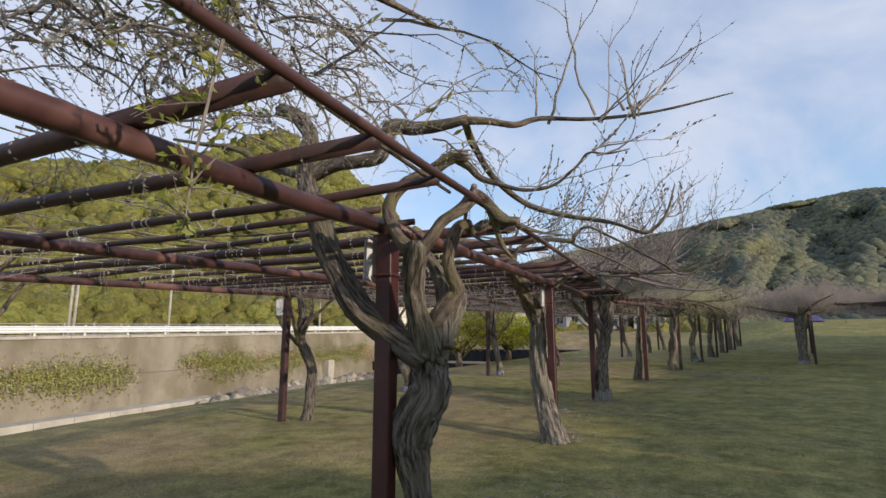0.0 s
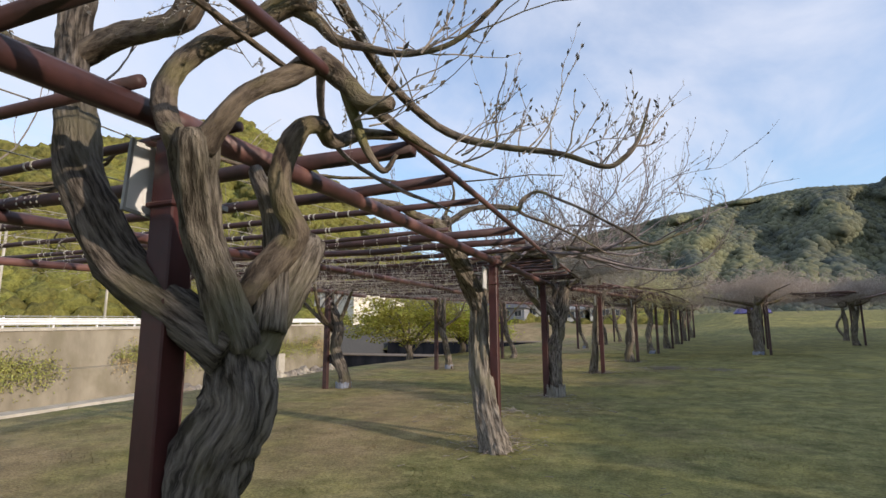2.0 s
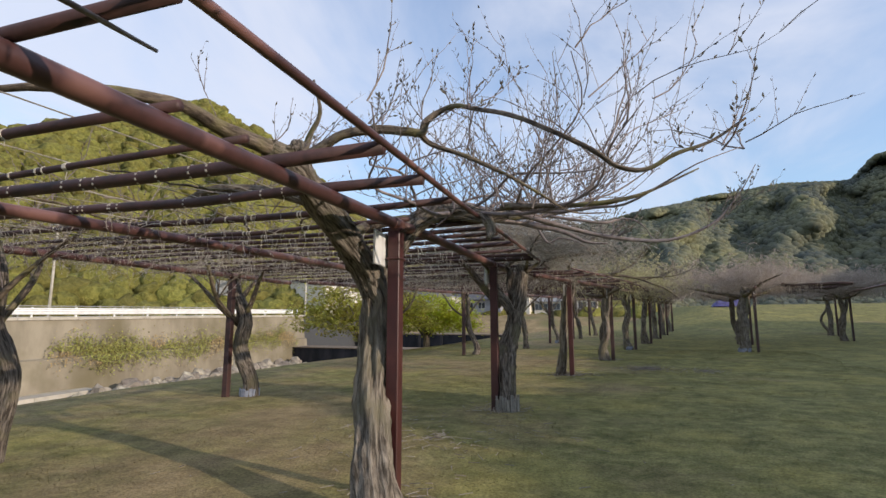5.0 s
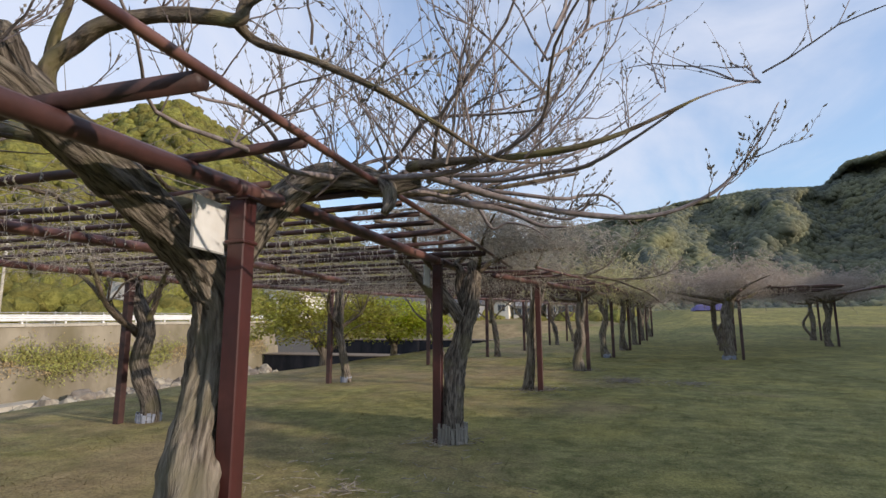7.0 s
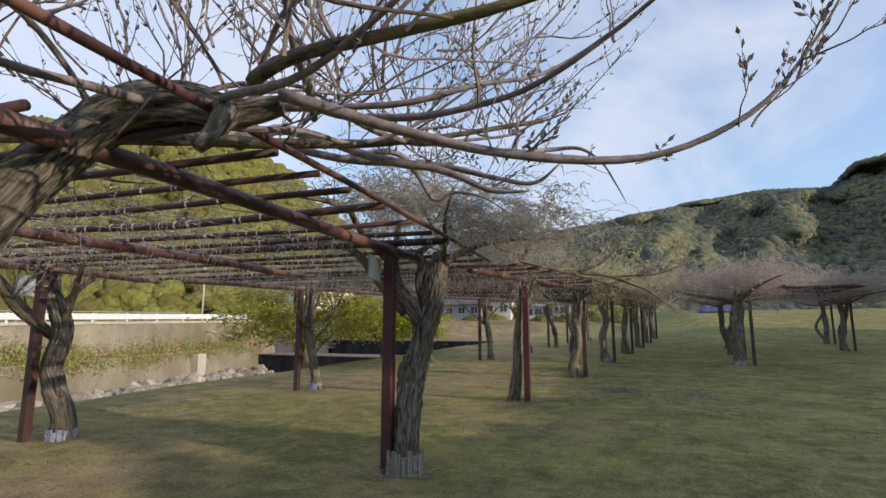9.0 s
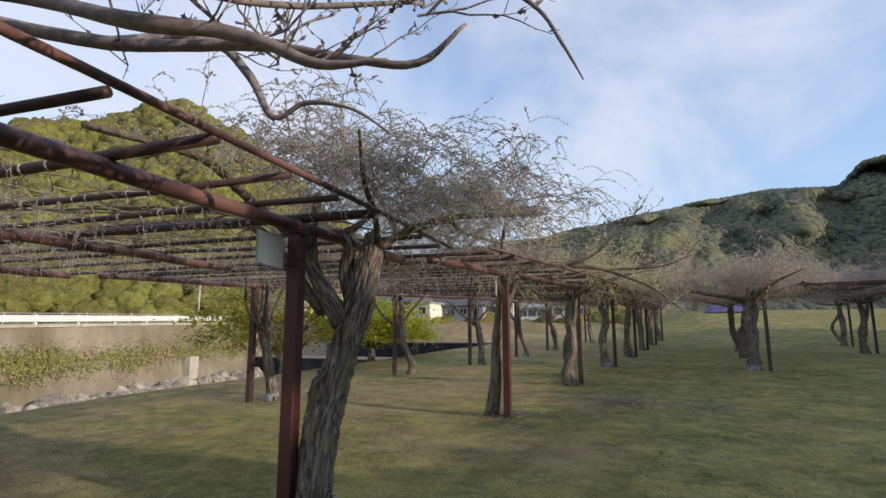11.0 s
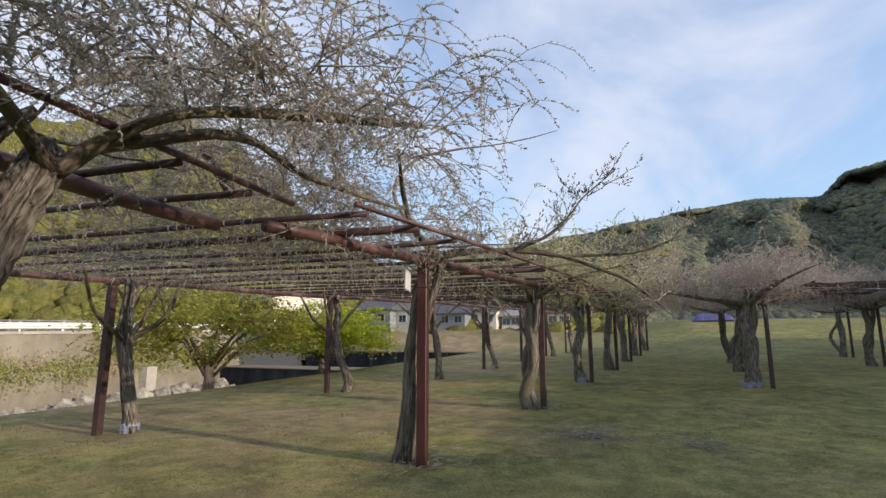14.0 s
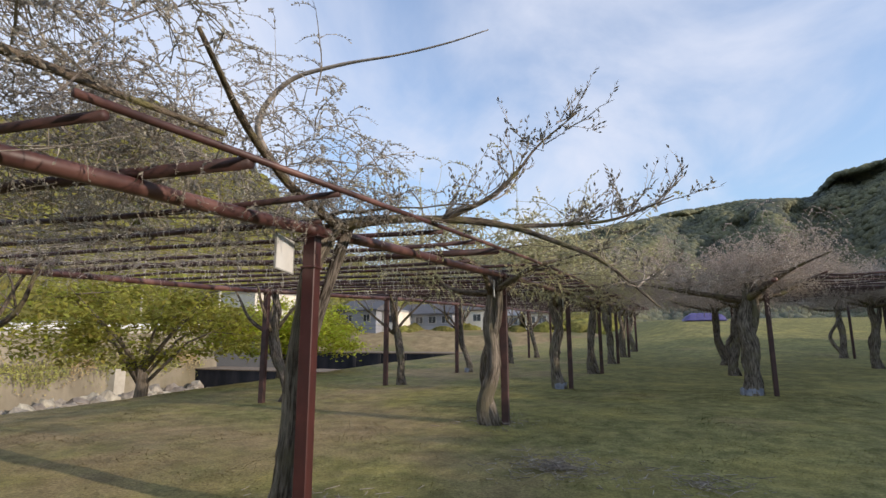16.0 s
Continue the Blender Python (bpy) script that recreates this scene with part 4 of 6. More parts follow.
    limb(t, [(-1.12, 2.9, 2.45, 0.02), (-1.3, 3.2, 2.34, 0.013), (-1.4, 3.6, 2.31, 0.012), (-1.4, 4.2, 2.32, 0.012), (-1.4, 4.7, 2.37, 0.010), (-1.42, 5.1, 2.40, 0.006)], TWIG, 7, seed=18, flute=0.02)
    m = Mesh()
    upright_mass(m, [(-0.84, 4.3, 2.55), (-0.52, 4.3, 2.47), (-0.3, 4.3, 2.37), (-0.15, 4.34, 2.5), (-0.7, 4.3, 2.5)], 16, rng, out=(0.25, 0.1, 1.0), length=(0.2, 0.6), branch=2, bud=0.035, per=1, r=0.006)
    starts = [(-0.95, 3.2, 2.92), (-0.82, 3.35, 3.0), (-0.5, 3.45, 2.98), (-0.25, 3.48, 2.98)]
    upright_mass(m, starts, 12, rng, out=(0.4, 0.0, 1.1), length=(0.3, 0.85), branch=2, bud=0.022, per=1, r=0.008)
    starts = [(-0.82, 2.95, 2.4), (-0.66, 2.95, 2.41), (-0.46, 2.95, 2.57), (-1.0, 3.9, 2.38), (-0.9, 2.82, 2.13)]
    upright_mass(m, starts, 18, rng, out=(0.6, 0.1, 0.6), length=(0.25, 0.7), branch=2, bud=0.03, per=1, r=0.005)
    starts = [(-2.4, 2.9, 2.5), (-3, 4.3, 2.55), (-4.0, 3.5, 2.5), (-3.4, 5.2, 2.6), (-5.0, 4.5, 2.6)]
    upright_mass(m, starts, 14, rng, out=(-0.4, 0.0, 0.3), length=(0.5, 1.1), branch=2, bud=0.022, per=1, r=0.006)
    part("twig_crown", m, [TWIG_PALE, BUD], t, "bare twigs with swelling buds", kind="stuff")
    v = vines(t, [(-2.4, 3.4, 2.5), (-3.6, 3.8, 2.5), (-4.6, 5.0, 2.55)], 9, rng, 2.6, r=0.012, out=(-0.8, 0.1, 0))
    return t


def tree_zero():
    """Behind the start: a leafing vine whose sprays hang into the first view."""
    t = thing("wisteria_tree", "leafing wisteria with young leaves over the pergola", "tree", "wisteria trees", at=(0, 0, 0))
    rng = random.Random(5)
    g = lawn_z(-1.75, -1.75)
    trunk(t, [(-1.72, -1.8, g - 0.1, 0.16), (-1.75, -1.8, 0.6, 0.12), (-1.65, -1.8, 1.2, 0.13), (-1.7, -1.75, 1.8, 0.12), (-1.85, -1.6, 2.3, 0.08), (-1.8, -1.2, 2.55, 0.05)], seed=3)
    limb(t, [(-1.8, -1.3, 2.5, 0.05), (-1.7, -0.6, 2.6, 0.035), (-1.75, 0.3, 2.75, 0.03), (-1.62, 1.2, 2.75, 0.024), (-1.5, 2.2, 2.62, 0.016), (-1.32, 3.0, 2.46, 0.010)], LIMB, 8, seed=4, flute=0.05)
    limb(t, [(-1.8, -1.3, 2.5, 0.05), (-2.2, -0.4, 2.65, 0.035), (-2.6, 0.6, 2.7, 0.025), (-2.9, 1.6, 2.65, 0.015)], LIMB, 8, seed=5, flute=0.05)
    limb(t, [(-1.7, -0.6, 2.6, 0.03), (-1.2, 0.4, 2.75, 0.022), (-1.0, 1.2, 2.7, 0.016), (-0.9, 1.9, 2.85, 0.008)], LIMB, 8, seed=6, flute=0.05)
    m = Mesh()
    starts = [(-1.75, 0.6, 2.72), (-1.7, 1.2, 2.7), (-1.5, 2.0, 2.62), (-2.4, 1.0, 2.7), (-2.9, 1.6, 2.6), (-1.2, 1.5, 2.7), (-1.4, 2.5, 2.6), (-3.2, 2.2, 2.5), (-2.2, 1.9, 2.65)]
    over = [(-1.4, 0.8, 2.5), (-1.7, 1.0, 2.6), (-1.5, 1.3, 2.5), (-1.9, 1.3, 2.7), (-1.3, 1.1, 2.65)]
    weeping_mass(m, over, 70, rng, out=(0.1, 0.1, 0.5), length=(0.3, 0.6), strings=7, leaf=0.02)
    weeping_mass(m, starts, 90, rng, out=(0.25, 0.4, 0.55), length=(0.3, 0.8), strings=6, leaf=0.018)
    part("hanging_spray", m, [TWIG_PALE, RACEME], t, "grey-green hanging flower buds", kind="stuff")
    m = Mesh()
    for _ in range(26):
        p = Vector(rng.choice(starts)) + Vector((rng.uniform(-0.3, 0.4), rng.uniform(-0.4, 0.3), rng.uniform(-0.1, 0.25)))
        q, qd = shoot(m, p, (rng.uniform(-1, 1), rng.uniform(-1, 1), rng.uniform(-0.2, 0.8)), 0.3, 0.004, rng, droop=0.1, seg=4)
        buds(m, q, qd, rng, 0.1, 0.055, 0.026, 1, 2)
    # a spray that hangs close before the walker
    p, d = shoot(m, (-0.97, 0.87, 2.34), (0.03, 0.0, -1), 0.55, 0.007, rng, droop=0.0, kink=0.08, seg=8, sides=5)
    for k in range(1, 9):
        for _ in range(3):
            q, qd = shoot(m, p[k], (rng.uniform(-1, 1), rng.uniform(-0.8, 0.8), rng.uniform(-0.4, 0.5)), rng.uniform(0.06, 0.2), 0.003, rng, droop=0.1, seg=4)
            buds(m, q, qd, rng, 0.1, 0.03, 0.015, 1, 2)
    limb(t, [(-1.2, 0.4, 2.75, 0.014), (-1.08, 0.7, 2.58, 0.011), (-0.99, 0.84, 2.42, 0.009), (-0.97, 0.87, 2.32, 0.008)], LIMB, 6, flute=0.02, rough=0.1)
    part("leaf_spray", m, [TWIG_PALE, YOUNG], t, "fresh yellow-green leaves", kind="stuff")
    return t


def tree_two():
    t = thing("wisteria_tree", "leaning grey wisteria trunk with bare upright shoots", "tree", "wisteria trees", at=(0, 0, 0))
    rng = random.Random(22)
    g = lawn_z(-1.85, 7.6)
    trunk(t, [(-1.76, 7.48, g - 0.1, 0.20), (-1.84, 7.58, g + 0.12, 0.16), (-1.98, 7.82, 0.75, 0.135), (-2.12, 8.10, 1.2, 0.130), (-2.16, 8.22, 1.6, 0.118), (-2.16, 8.20, 1.9, 0.112), (-2.18, 8.08, 2.08, 0.105), (-2.19, 7.95, 2.18, 0.06)], BARK_PALE, seed=5, twist=0.10, flute=0.15, lobes=6)
    limb(t, [(-2.16, 8.19, 1.86, 0.08), (-2.18, 8.10, 2.04, 0.114), (-2.19, 7.98, 2.15, 0.115), (-2.20, 7.75, 2.30, 0.110), (-2.20, 7.45, 2.45, 0.102), (-2.19, 7.15, 2.59, 0.092), (-2.18, 6.92, 2.69, 0.078), (-2.22, 6.72, 2.73, 0.055)], BARK, 32, seed=5.4, flute=0.15, lobes=6, per=8)
    limb(t, [(-2.19, 7.05, 2.62, 0.062), (-2.15, 6.95, 2.72, 0.066), (-2.13, 6.90, 2.79, 0.060), (-2.12, 6.88, 2.82, 0.030)], BARK, 14, seed=20, name="burl")
    limb(t, [(-2.20, 6.8, 2.72, 0.055), (-2.32, 6.45, 2.76, 0.045), (-2.4, 6.1, 2.8, 0.036), (-2.9, 5.7, 2.78, 0.02), (-3.5, 5.6, 2.7, 0.01)], LIMB, 12, seed=26)
    limb(t, [(-2.16, 8.2, 1.95, 0.10), (-2.10, 8.38, 2.25, 0.098), (-1.98, 8.52, 2.52, 0.095), (-1.78, 8.58, 2.66, 0.090), (-1.5, 8.6, 2.66, 0.078), (-1.28, 8.62, 2.60, 0.060), (-1.08, 8.65, 2.62, 0.040)], BARK, 22, seed=21, flute=0.14, lobes=6)
    limb(t, [(-2.19, 7.15, 2.60, 0.042), (-2.20, 7.15, 2.78, 0.036), (-2.08, 7.17, 2.88, 0.034), (-1.94, 7.18, 2.95, 0.034), (-1.71, 7.22, 2.97, 0.032), (-1.50, 7.25, 2.94, 0.030), (-1.40, 7.30, 2.94, 0.027), (-1.37, 7.32, 3.03, 0.024), (-1.21, 7.36, 3.13, 0.017), (-0.95, 7.05, 2.95, 0.014), (-0.68, 6.7, 2.74, 0.013), (-0.44, 6.5, 2.55, 0.0125), (-0.24, 6.48, 2.42, 0.012), (-0.13, 6.48, 2.33, 0.0115), (-0.01, 6.5, 2.31, 0.010), (0.12, 6.5, 2.37, 0.009), (0.27, 6.52, 2.42, 0.007), (0.42, 6.55, 2.52, 0.005)], LIMB, 10, seed=51, flute=0.05)
    limb(t, [(-1.42, 7.30, 2.94, 0.024), (-1.36, 7.38, 2.88, 0.019), (-1.11, 7.4, 2.77, 0.016), (-0.83, 7.45, 2.62, 0.013), (-0.62, 7.6, 2.50, 0.010), (-0.45, 7.8, 2.42, 0.007), (-0.2, 8.0, 2.44, 0.004)], LIMB, 8, seed=52, flute=0.05)
    limb(t, [(-2.20, 7.2, 2.58, 0.034), (-2.27, 7.2, 2.78, 0.026), (-2.22, 7.18, 2.96, 0.022), (-2.12, 7.15, 3.12, 0.016), (-2.15, 7.1, 3.35, 0.008)], LIMB, 8, seed=53, flute=0.05)
    limb(t, [(-1.30, 8.62, 2.60, 0.05), (-1.22, 8.5, 2.52, 0.044), (-1.18, 8.4, 2.42, 0.036), (-1.20, 8.36, 2.36, 0.020)], BARK, 12, seed=54, name="stub")
    limb(t, [(-2.2, 7.75, 2.32, 0.05), (-2.3, 8.4, 2.56, 0.045), (-2.0, 9.0, 2.72, 0.04), (-1.5, 9.3, 2.74, 0.03), (-0.9, 9.6, 2.8, 0.02), (-0.2, 9.9, 2.95, 0.012)], LIMB, 10, seed=22)
    limb(t, [(-1.1, 8.5, 2.66, 0.03), (-0.8, 8.3, 2.60, 0.024), (-0.4, 8.2, 2.56, 0.018), (0.0, 8.2, 2.6, 0.012), (0.45, 8.3, 2.8, 0.006)], LIMB, 8, seed=24)
    limb(t, [(-2.2, 7.4, 2.5, 0.05), (-2.6, 7.35, 2.62, 0.042), (-3.1, 7.3, 2.68, 0.035), (-3.7, 7.5, 2.66, 0.025), (-4.6, 7.6, 2.66, 0.012)], LIMB, 8, seed=25)
    limb(t, [(-1.05, 8.6, 2.64, 0.026), (-0.6, 8.75, 2.50, 0.022), (-0.2, 8.85, 2.40, 0.018), (0.25, 8.9, 2.36, 0.014), (0.6, 8.9, 2.48, 0.010), (0.82, 8.9, 2.72, 0.006), (0.95, 8.85, 2.95, 0.003)], TWIG, 7, seed=27, flute=0.03)
    limb(t, [(-2.0, 9.0, 2.72, 0.03), (-2.1, 9.7, 3.0, 0.026), (-1.42, 9.83, 2.82, 0.024), (-0.85, 9.90, 2.75, 0.020), (-0.49, 9.90, 2.64, 0.014), (-0.26, 9.90, 2.59, 0.011), (-0.11, 9.90, 2.69, 0.005)], TWIG, 8, seed=28, flute=0.03)
    limb(t, [(-1.7, 9.2, 2.72, 0.03), (-1.75, 9.7, 3.0, 0.030), (-1.11, 9.63, 2.73, 0.028), (-0.80, 9.67, 2.66, 0.024), (-0.63, 9.67, 2.59, 0.020), (-0.46, 9.67, 2.50, 0.014), (-0.26, 9.67, 2.48, 0.006)], TWIG, 8, seed=29, flute=0.03)
    limb(t, [(-1.42, 9.83, 2.82, 0.02), (-1.19, 10.06, 2.92, 0.018), (-1.05, 10.14, 2.79, 0.016), (-0.93, 10.14, 2.60, 0.012), (-0.79, 10.14, 2.64, 0.010), (-0.60, 10.14, 2.59, 0.007), (-0.45, 10.14, 2.48, 0.004)], TWIG, 8, seed=30, flute=0.03)
    limb(t, [(-0.9, 9.6, 2.8, 0.018), (-0.33, 9.67, 2.70, 0.014), (-0.16, 9.83, 2.75, 0.012), (-0.00, 9.83, 2.74, 0.009), (0.11, 9.83, 2.65, 0.006), (0.17, 9.83, 2.54, 0.005), (0.22, 9.83, 2.43, 0.002)], TWIG, 7, seed=31, flute=0.03)
    m = Mesh()
    upright_mass(m, [(-0.85, 9.90, 2.75), (-0.49, 9.90, 2.64), (-0.80, 9.67, 2.65), (-0.49, 9.67, 2.51), (-0.17, 9.83, 2.73), (-1.11, 9.67, 2.73)], 22, rng, out=(0.3, 0.0, 0.35), length=(0.2, 0.5), branch=2, bud=0.036, per=1, r=0.004)
    upright_mass(m, [(-1.75, 8.45, 2.5), (-1.55, 8.55, 2.58), (-1.3, 8.55, 2.62), (-1.5, 9.1, 2.72), (-1.8, 8.9, 2.7), (-1.0, 8.6, 2.66), (-0.9, 9.3, 2.77), (-1.3, 9.25, 2.74), (-2.1, 8.9, 2.7)], 16, rng, out=(-0.12, -0.15, 0.9), length=(0.6, 1.3), branch=4, bud=0.036, per=1, r=0.007)
    upright_mass(m, [(0.25, 8.9, 2.36), (0.6, 8.9, 2.48), (0.75, 8.9, 2.62), (-0.2, 8.85, 2.40)], 16, rng, out=(0.3, -0.1, 0.8), length=(0.15, 0.4), branch=2, bud=0.036, per=1, r=0.004)
    starts = [(-1.5, 8.2, 2.65), (-1.3, 8.3, 2.68), (-1.1, 8.5, 2.68), (-0.9, 8.8, 2.7), (-1.5, 9.3, 2.74), (-0.9, 9.6, 2.8), (-0.5, 9.8, 2.85), (-0.8, 8.3, 2.6), (-0.4, 8.2, 2.57), (-1.0, 8.2, 2.6), (-1.9, 8.9, 2.7), (-1.2, 9.0, 2.72)]
    ends = arms(t, (-1.6, 8.53, 2.62), 7, rng, -95, 80, 2.0, 0.0195, dip=0.10, tip=0.40, along=(0.75, 0.75, 0.2))
    ends += arms(t, (-1.9, 8.6, 2.6), 4, rng, -110, 100, 1.4, 0.016, dip=-0.2, tip=0.4, along=(0.7, 0.4, 0.2))
    high = [(-1.37, 7.32, 3.03), (-1.21, 7.36, 3.12), (-0.95, 7.05, 2.95), (0.27, 6.52, 2.42), (-1.11, 7.4, 2.77), (-0.83, 7.45, 2.62), (-1.7, 7.22, 2.97)]
    upright_mass(m, high, 26, rng, out=(0.1, 0.1, 0.7), length=(0.2, 0.55), branch=3, bud=0.036, per=1, r=0.005)
    upright_mass(m, starts, 30, rng, out=(-0.15, -0.05, 0.9), length=(0.6, 1.25), branch=4, bud=0.036, per=1, r=0.007)
    upright_mass(m, ends, 95, rng, out=(0.1, -0.05, 0.9), length=(0.4, 1.05), branch=4, bud=0.034, per=1, r=0.0065)
    starts = [(-3.0, 7.5, 2.7), (-4.2, 7.6, 2.7), (-2.3, 6.8, 2.7), (-3.5, 8.5, 2.7)]
    upright_mass(m, starts, 22, rng, out=(-0.2, 0.0, 0.5), length=(0.4, 0.9), branch=3, bud=0.03, per=1, r=0.006)
    part("twig_crown", m, [TWIG, BUD], t, "bare forked twigs with opening buds", kind="stuff")
    f = Mesh()
    fringe_mass(f, 800, rng, -7.9, -2.6, 7.0, 10.2)
    part("hanging_fringe", f, [TWIG_PALE, RACEME], t, kind="stuff")
    vines(t, [(-2.4, 7.8, 2.6), (-3.6, 8.3, 2.65), (-4.8, 8.0, 2.65)], 12, rng, 2.4, out=(-0.5, 0.2, 0))
    return t


def tree_three():
    t = thing("wisteria_tree", "slanting fissured wisteria trunk with a dense weeping crown", "tree", "wisteria trees", at=(0, 0, 0))
    rng = random.Random(33)
    g = lawn_z(-1.85, 12.0)
    trunk(t, [(-1.83, 12.05, 0.36, 0.190), (-1.84, 12.07, 0.58, 0.138), (-1.85, 12.16, 1.05, 0.120), (-1.85, 12.25, 1.23, 0.118), (-1.84, 12.33, 1.42, 0.118), (-1.80, 12.40, 1.63, 0.115), (-1.75, 12.44, 1.89, 0.110), (-1.69, 12.50, 2.15, 0.098), (-1.69, 12.58, 2.34, 0.090), (-1.69, 12.66, 2.50, 0.082), (-1.73, 12.74, 2.67, 0.060)], BARK, seed=6, twist=0.34, flute=0.17)
    limb(t, [(-1.80, 12.38, 1.89, 0.075), (-1.87, 12.38, 2.03, 0.070), (-2.02, 12.38, 2.25, 0.058), (-2.10, 12.38, 2.43, 0.052), (-2.11, 12.38, 2.65, 0.048), (-2.07, 12.38, 2.79, 0.045), (-2.05, 12.38, 2.98, 0.035)], BARK, 18, seed=31, flute=0.13)
    limb(t, [(-1.77, 12.50, 2.09, 0.070), (-1.86, 12.54, 2.32, 0.056), (-1.85, 12.58, 2.55, 0.055), (-1.90, 12.60, 2.65, 0.050), (-1.79, 12.62, 2.74, 0.030), (-1.71, 12.66, 2.81, 0.018)], BARK, 16, seed=37, flute=0.12)
    limb(t, [(-1.98, 12.40, 2.0, 0.06), (-2.15, 12.42, 2.16, 0.055), (-2.35, 12.4, 2.42, 0.05), (-2.6, 12.3, 2.7, 0.04), (-3.2, 12.3, 2.8, 0.03), (-4.2, 12.2, 2.8, 0.015)], LIMB, 10, seed=32)
    limb(t, [(-1.63, 12.72, 2.55, 0.04), (-1.42, 12.78, 2.70, 0.03), (-1.1, 12.85, 2.80, 0.024), (-0.7, 13.2, 2.88, 0.025), (-0.3, 13.6, 2.95, 0.012)], LIMB, 10, seed=33)
    limb(t, [(-1.63, 12.70, 2.55, 0.035), (-1.5, 12.3, 2.76, 0.026), (-1.35, 11.8, 2.86, 0.016), (-1.1, 11.2, 2.98, 0.007)], LIMB, 8, seed=34)
    limb(t, [(-2.1, 12.4, 2.5, 0.04), (-2.15, 11.7, 2.72, 0.032), (-1.95, 10.9, 2.80, 0.028), (-2.1, 10.3, 2.78, 0.018)], LIMB, 8, seed=35)
    limb(t, [(-1.5, 12.78, 2.66, 0.03), (-1.2, 13.3, 2.88, 0.022), (-1.3, 14.2, 2.95, 0.022), (-1.1, 15.3, 3.0, 0.012)], LIMB, 8, seed=36)
    collar(t, -1.83, 12.05, 0.17, 0.22, MAT_WRAP, label="grey straw mat tied round the foot")
    m = Mesh()
    starts = [(-1.2, 12.2, 2.85), (-0.9, 12.6, 2.85), (-0.6, 13.1, 2.9), (-1.3, 11.7, 2.85), (-0.4, 13.4, 2.85), (-1.2, 12.1, 2.8), (-1.1, 13.2, 2.9), (-2.1, 11.9, 3.0), (-1.8, 11.6, 3.0), (-2.3, 11.3, 2.9), (-1.5, 11.9, 3.0), (-2.0, 12.4, 3.0), (-1.3, 14.2, 2.9), (-1.5, 12.6, 2.85), (-1.0, 12.9, 2.9), (-0.6, 12.6, 2.85), (-0.8, 13.8, 2.9), (-1.7, 13.4, 2.85)]
    weeping_mass(m, starts, 290, rng, out=(0.22, -0.1, 0.75), length=(0.3, 0.85), strings=9, leaf=0.021, r=0.0045)
    part("weeping_crown", m, [TWIG_PALE, RACEME], t, "fine weeping twigs hung with grey buds", kind="stuff")
    f = Mesh()
    fringe_mass(f, 1150, rng, -7.6, -2.2, 10.0, 14.0)
    part("hanging_fringe", f, [TWIG_PALE, RACEME], t, kind="stuff")
    vines(t, [(-2.2, 12.1, 2.7), (-3.6, 12.3, 2.8), (-5.0, 11.6, 2.75)], 14, rng, 2.4, out=(-0.4, 0.0, 0))
    return t


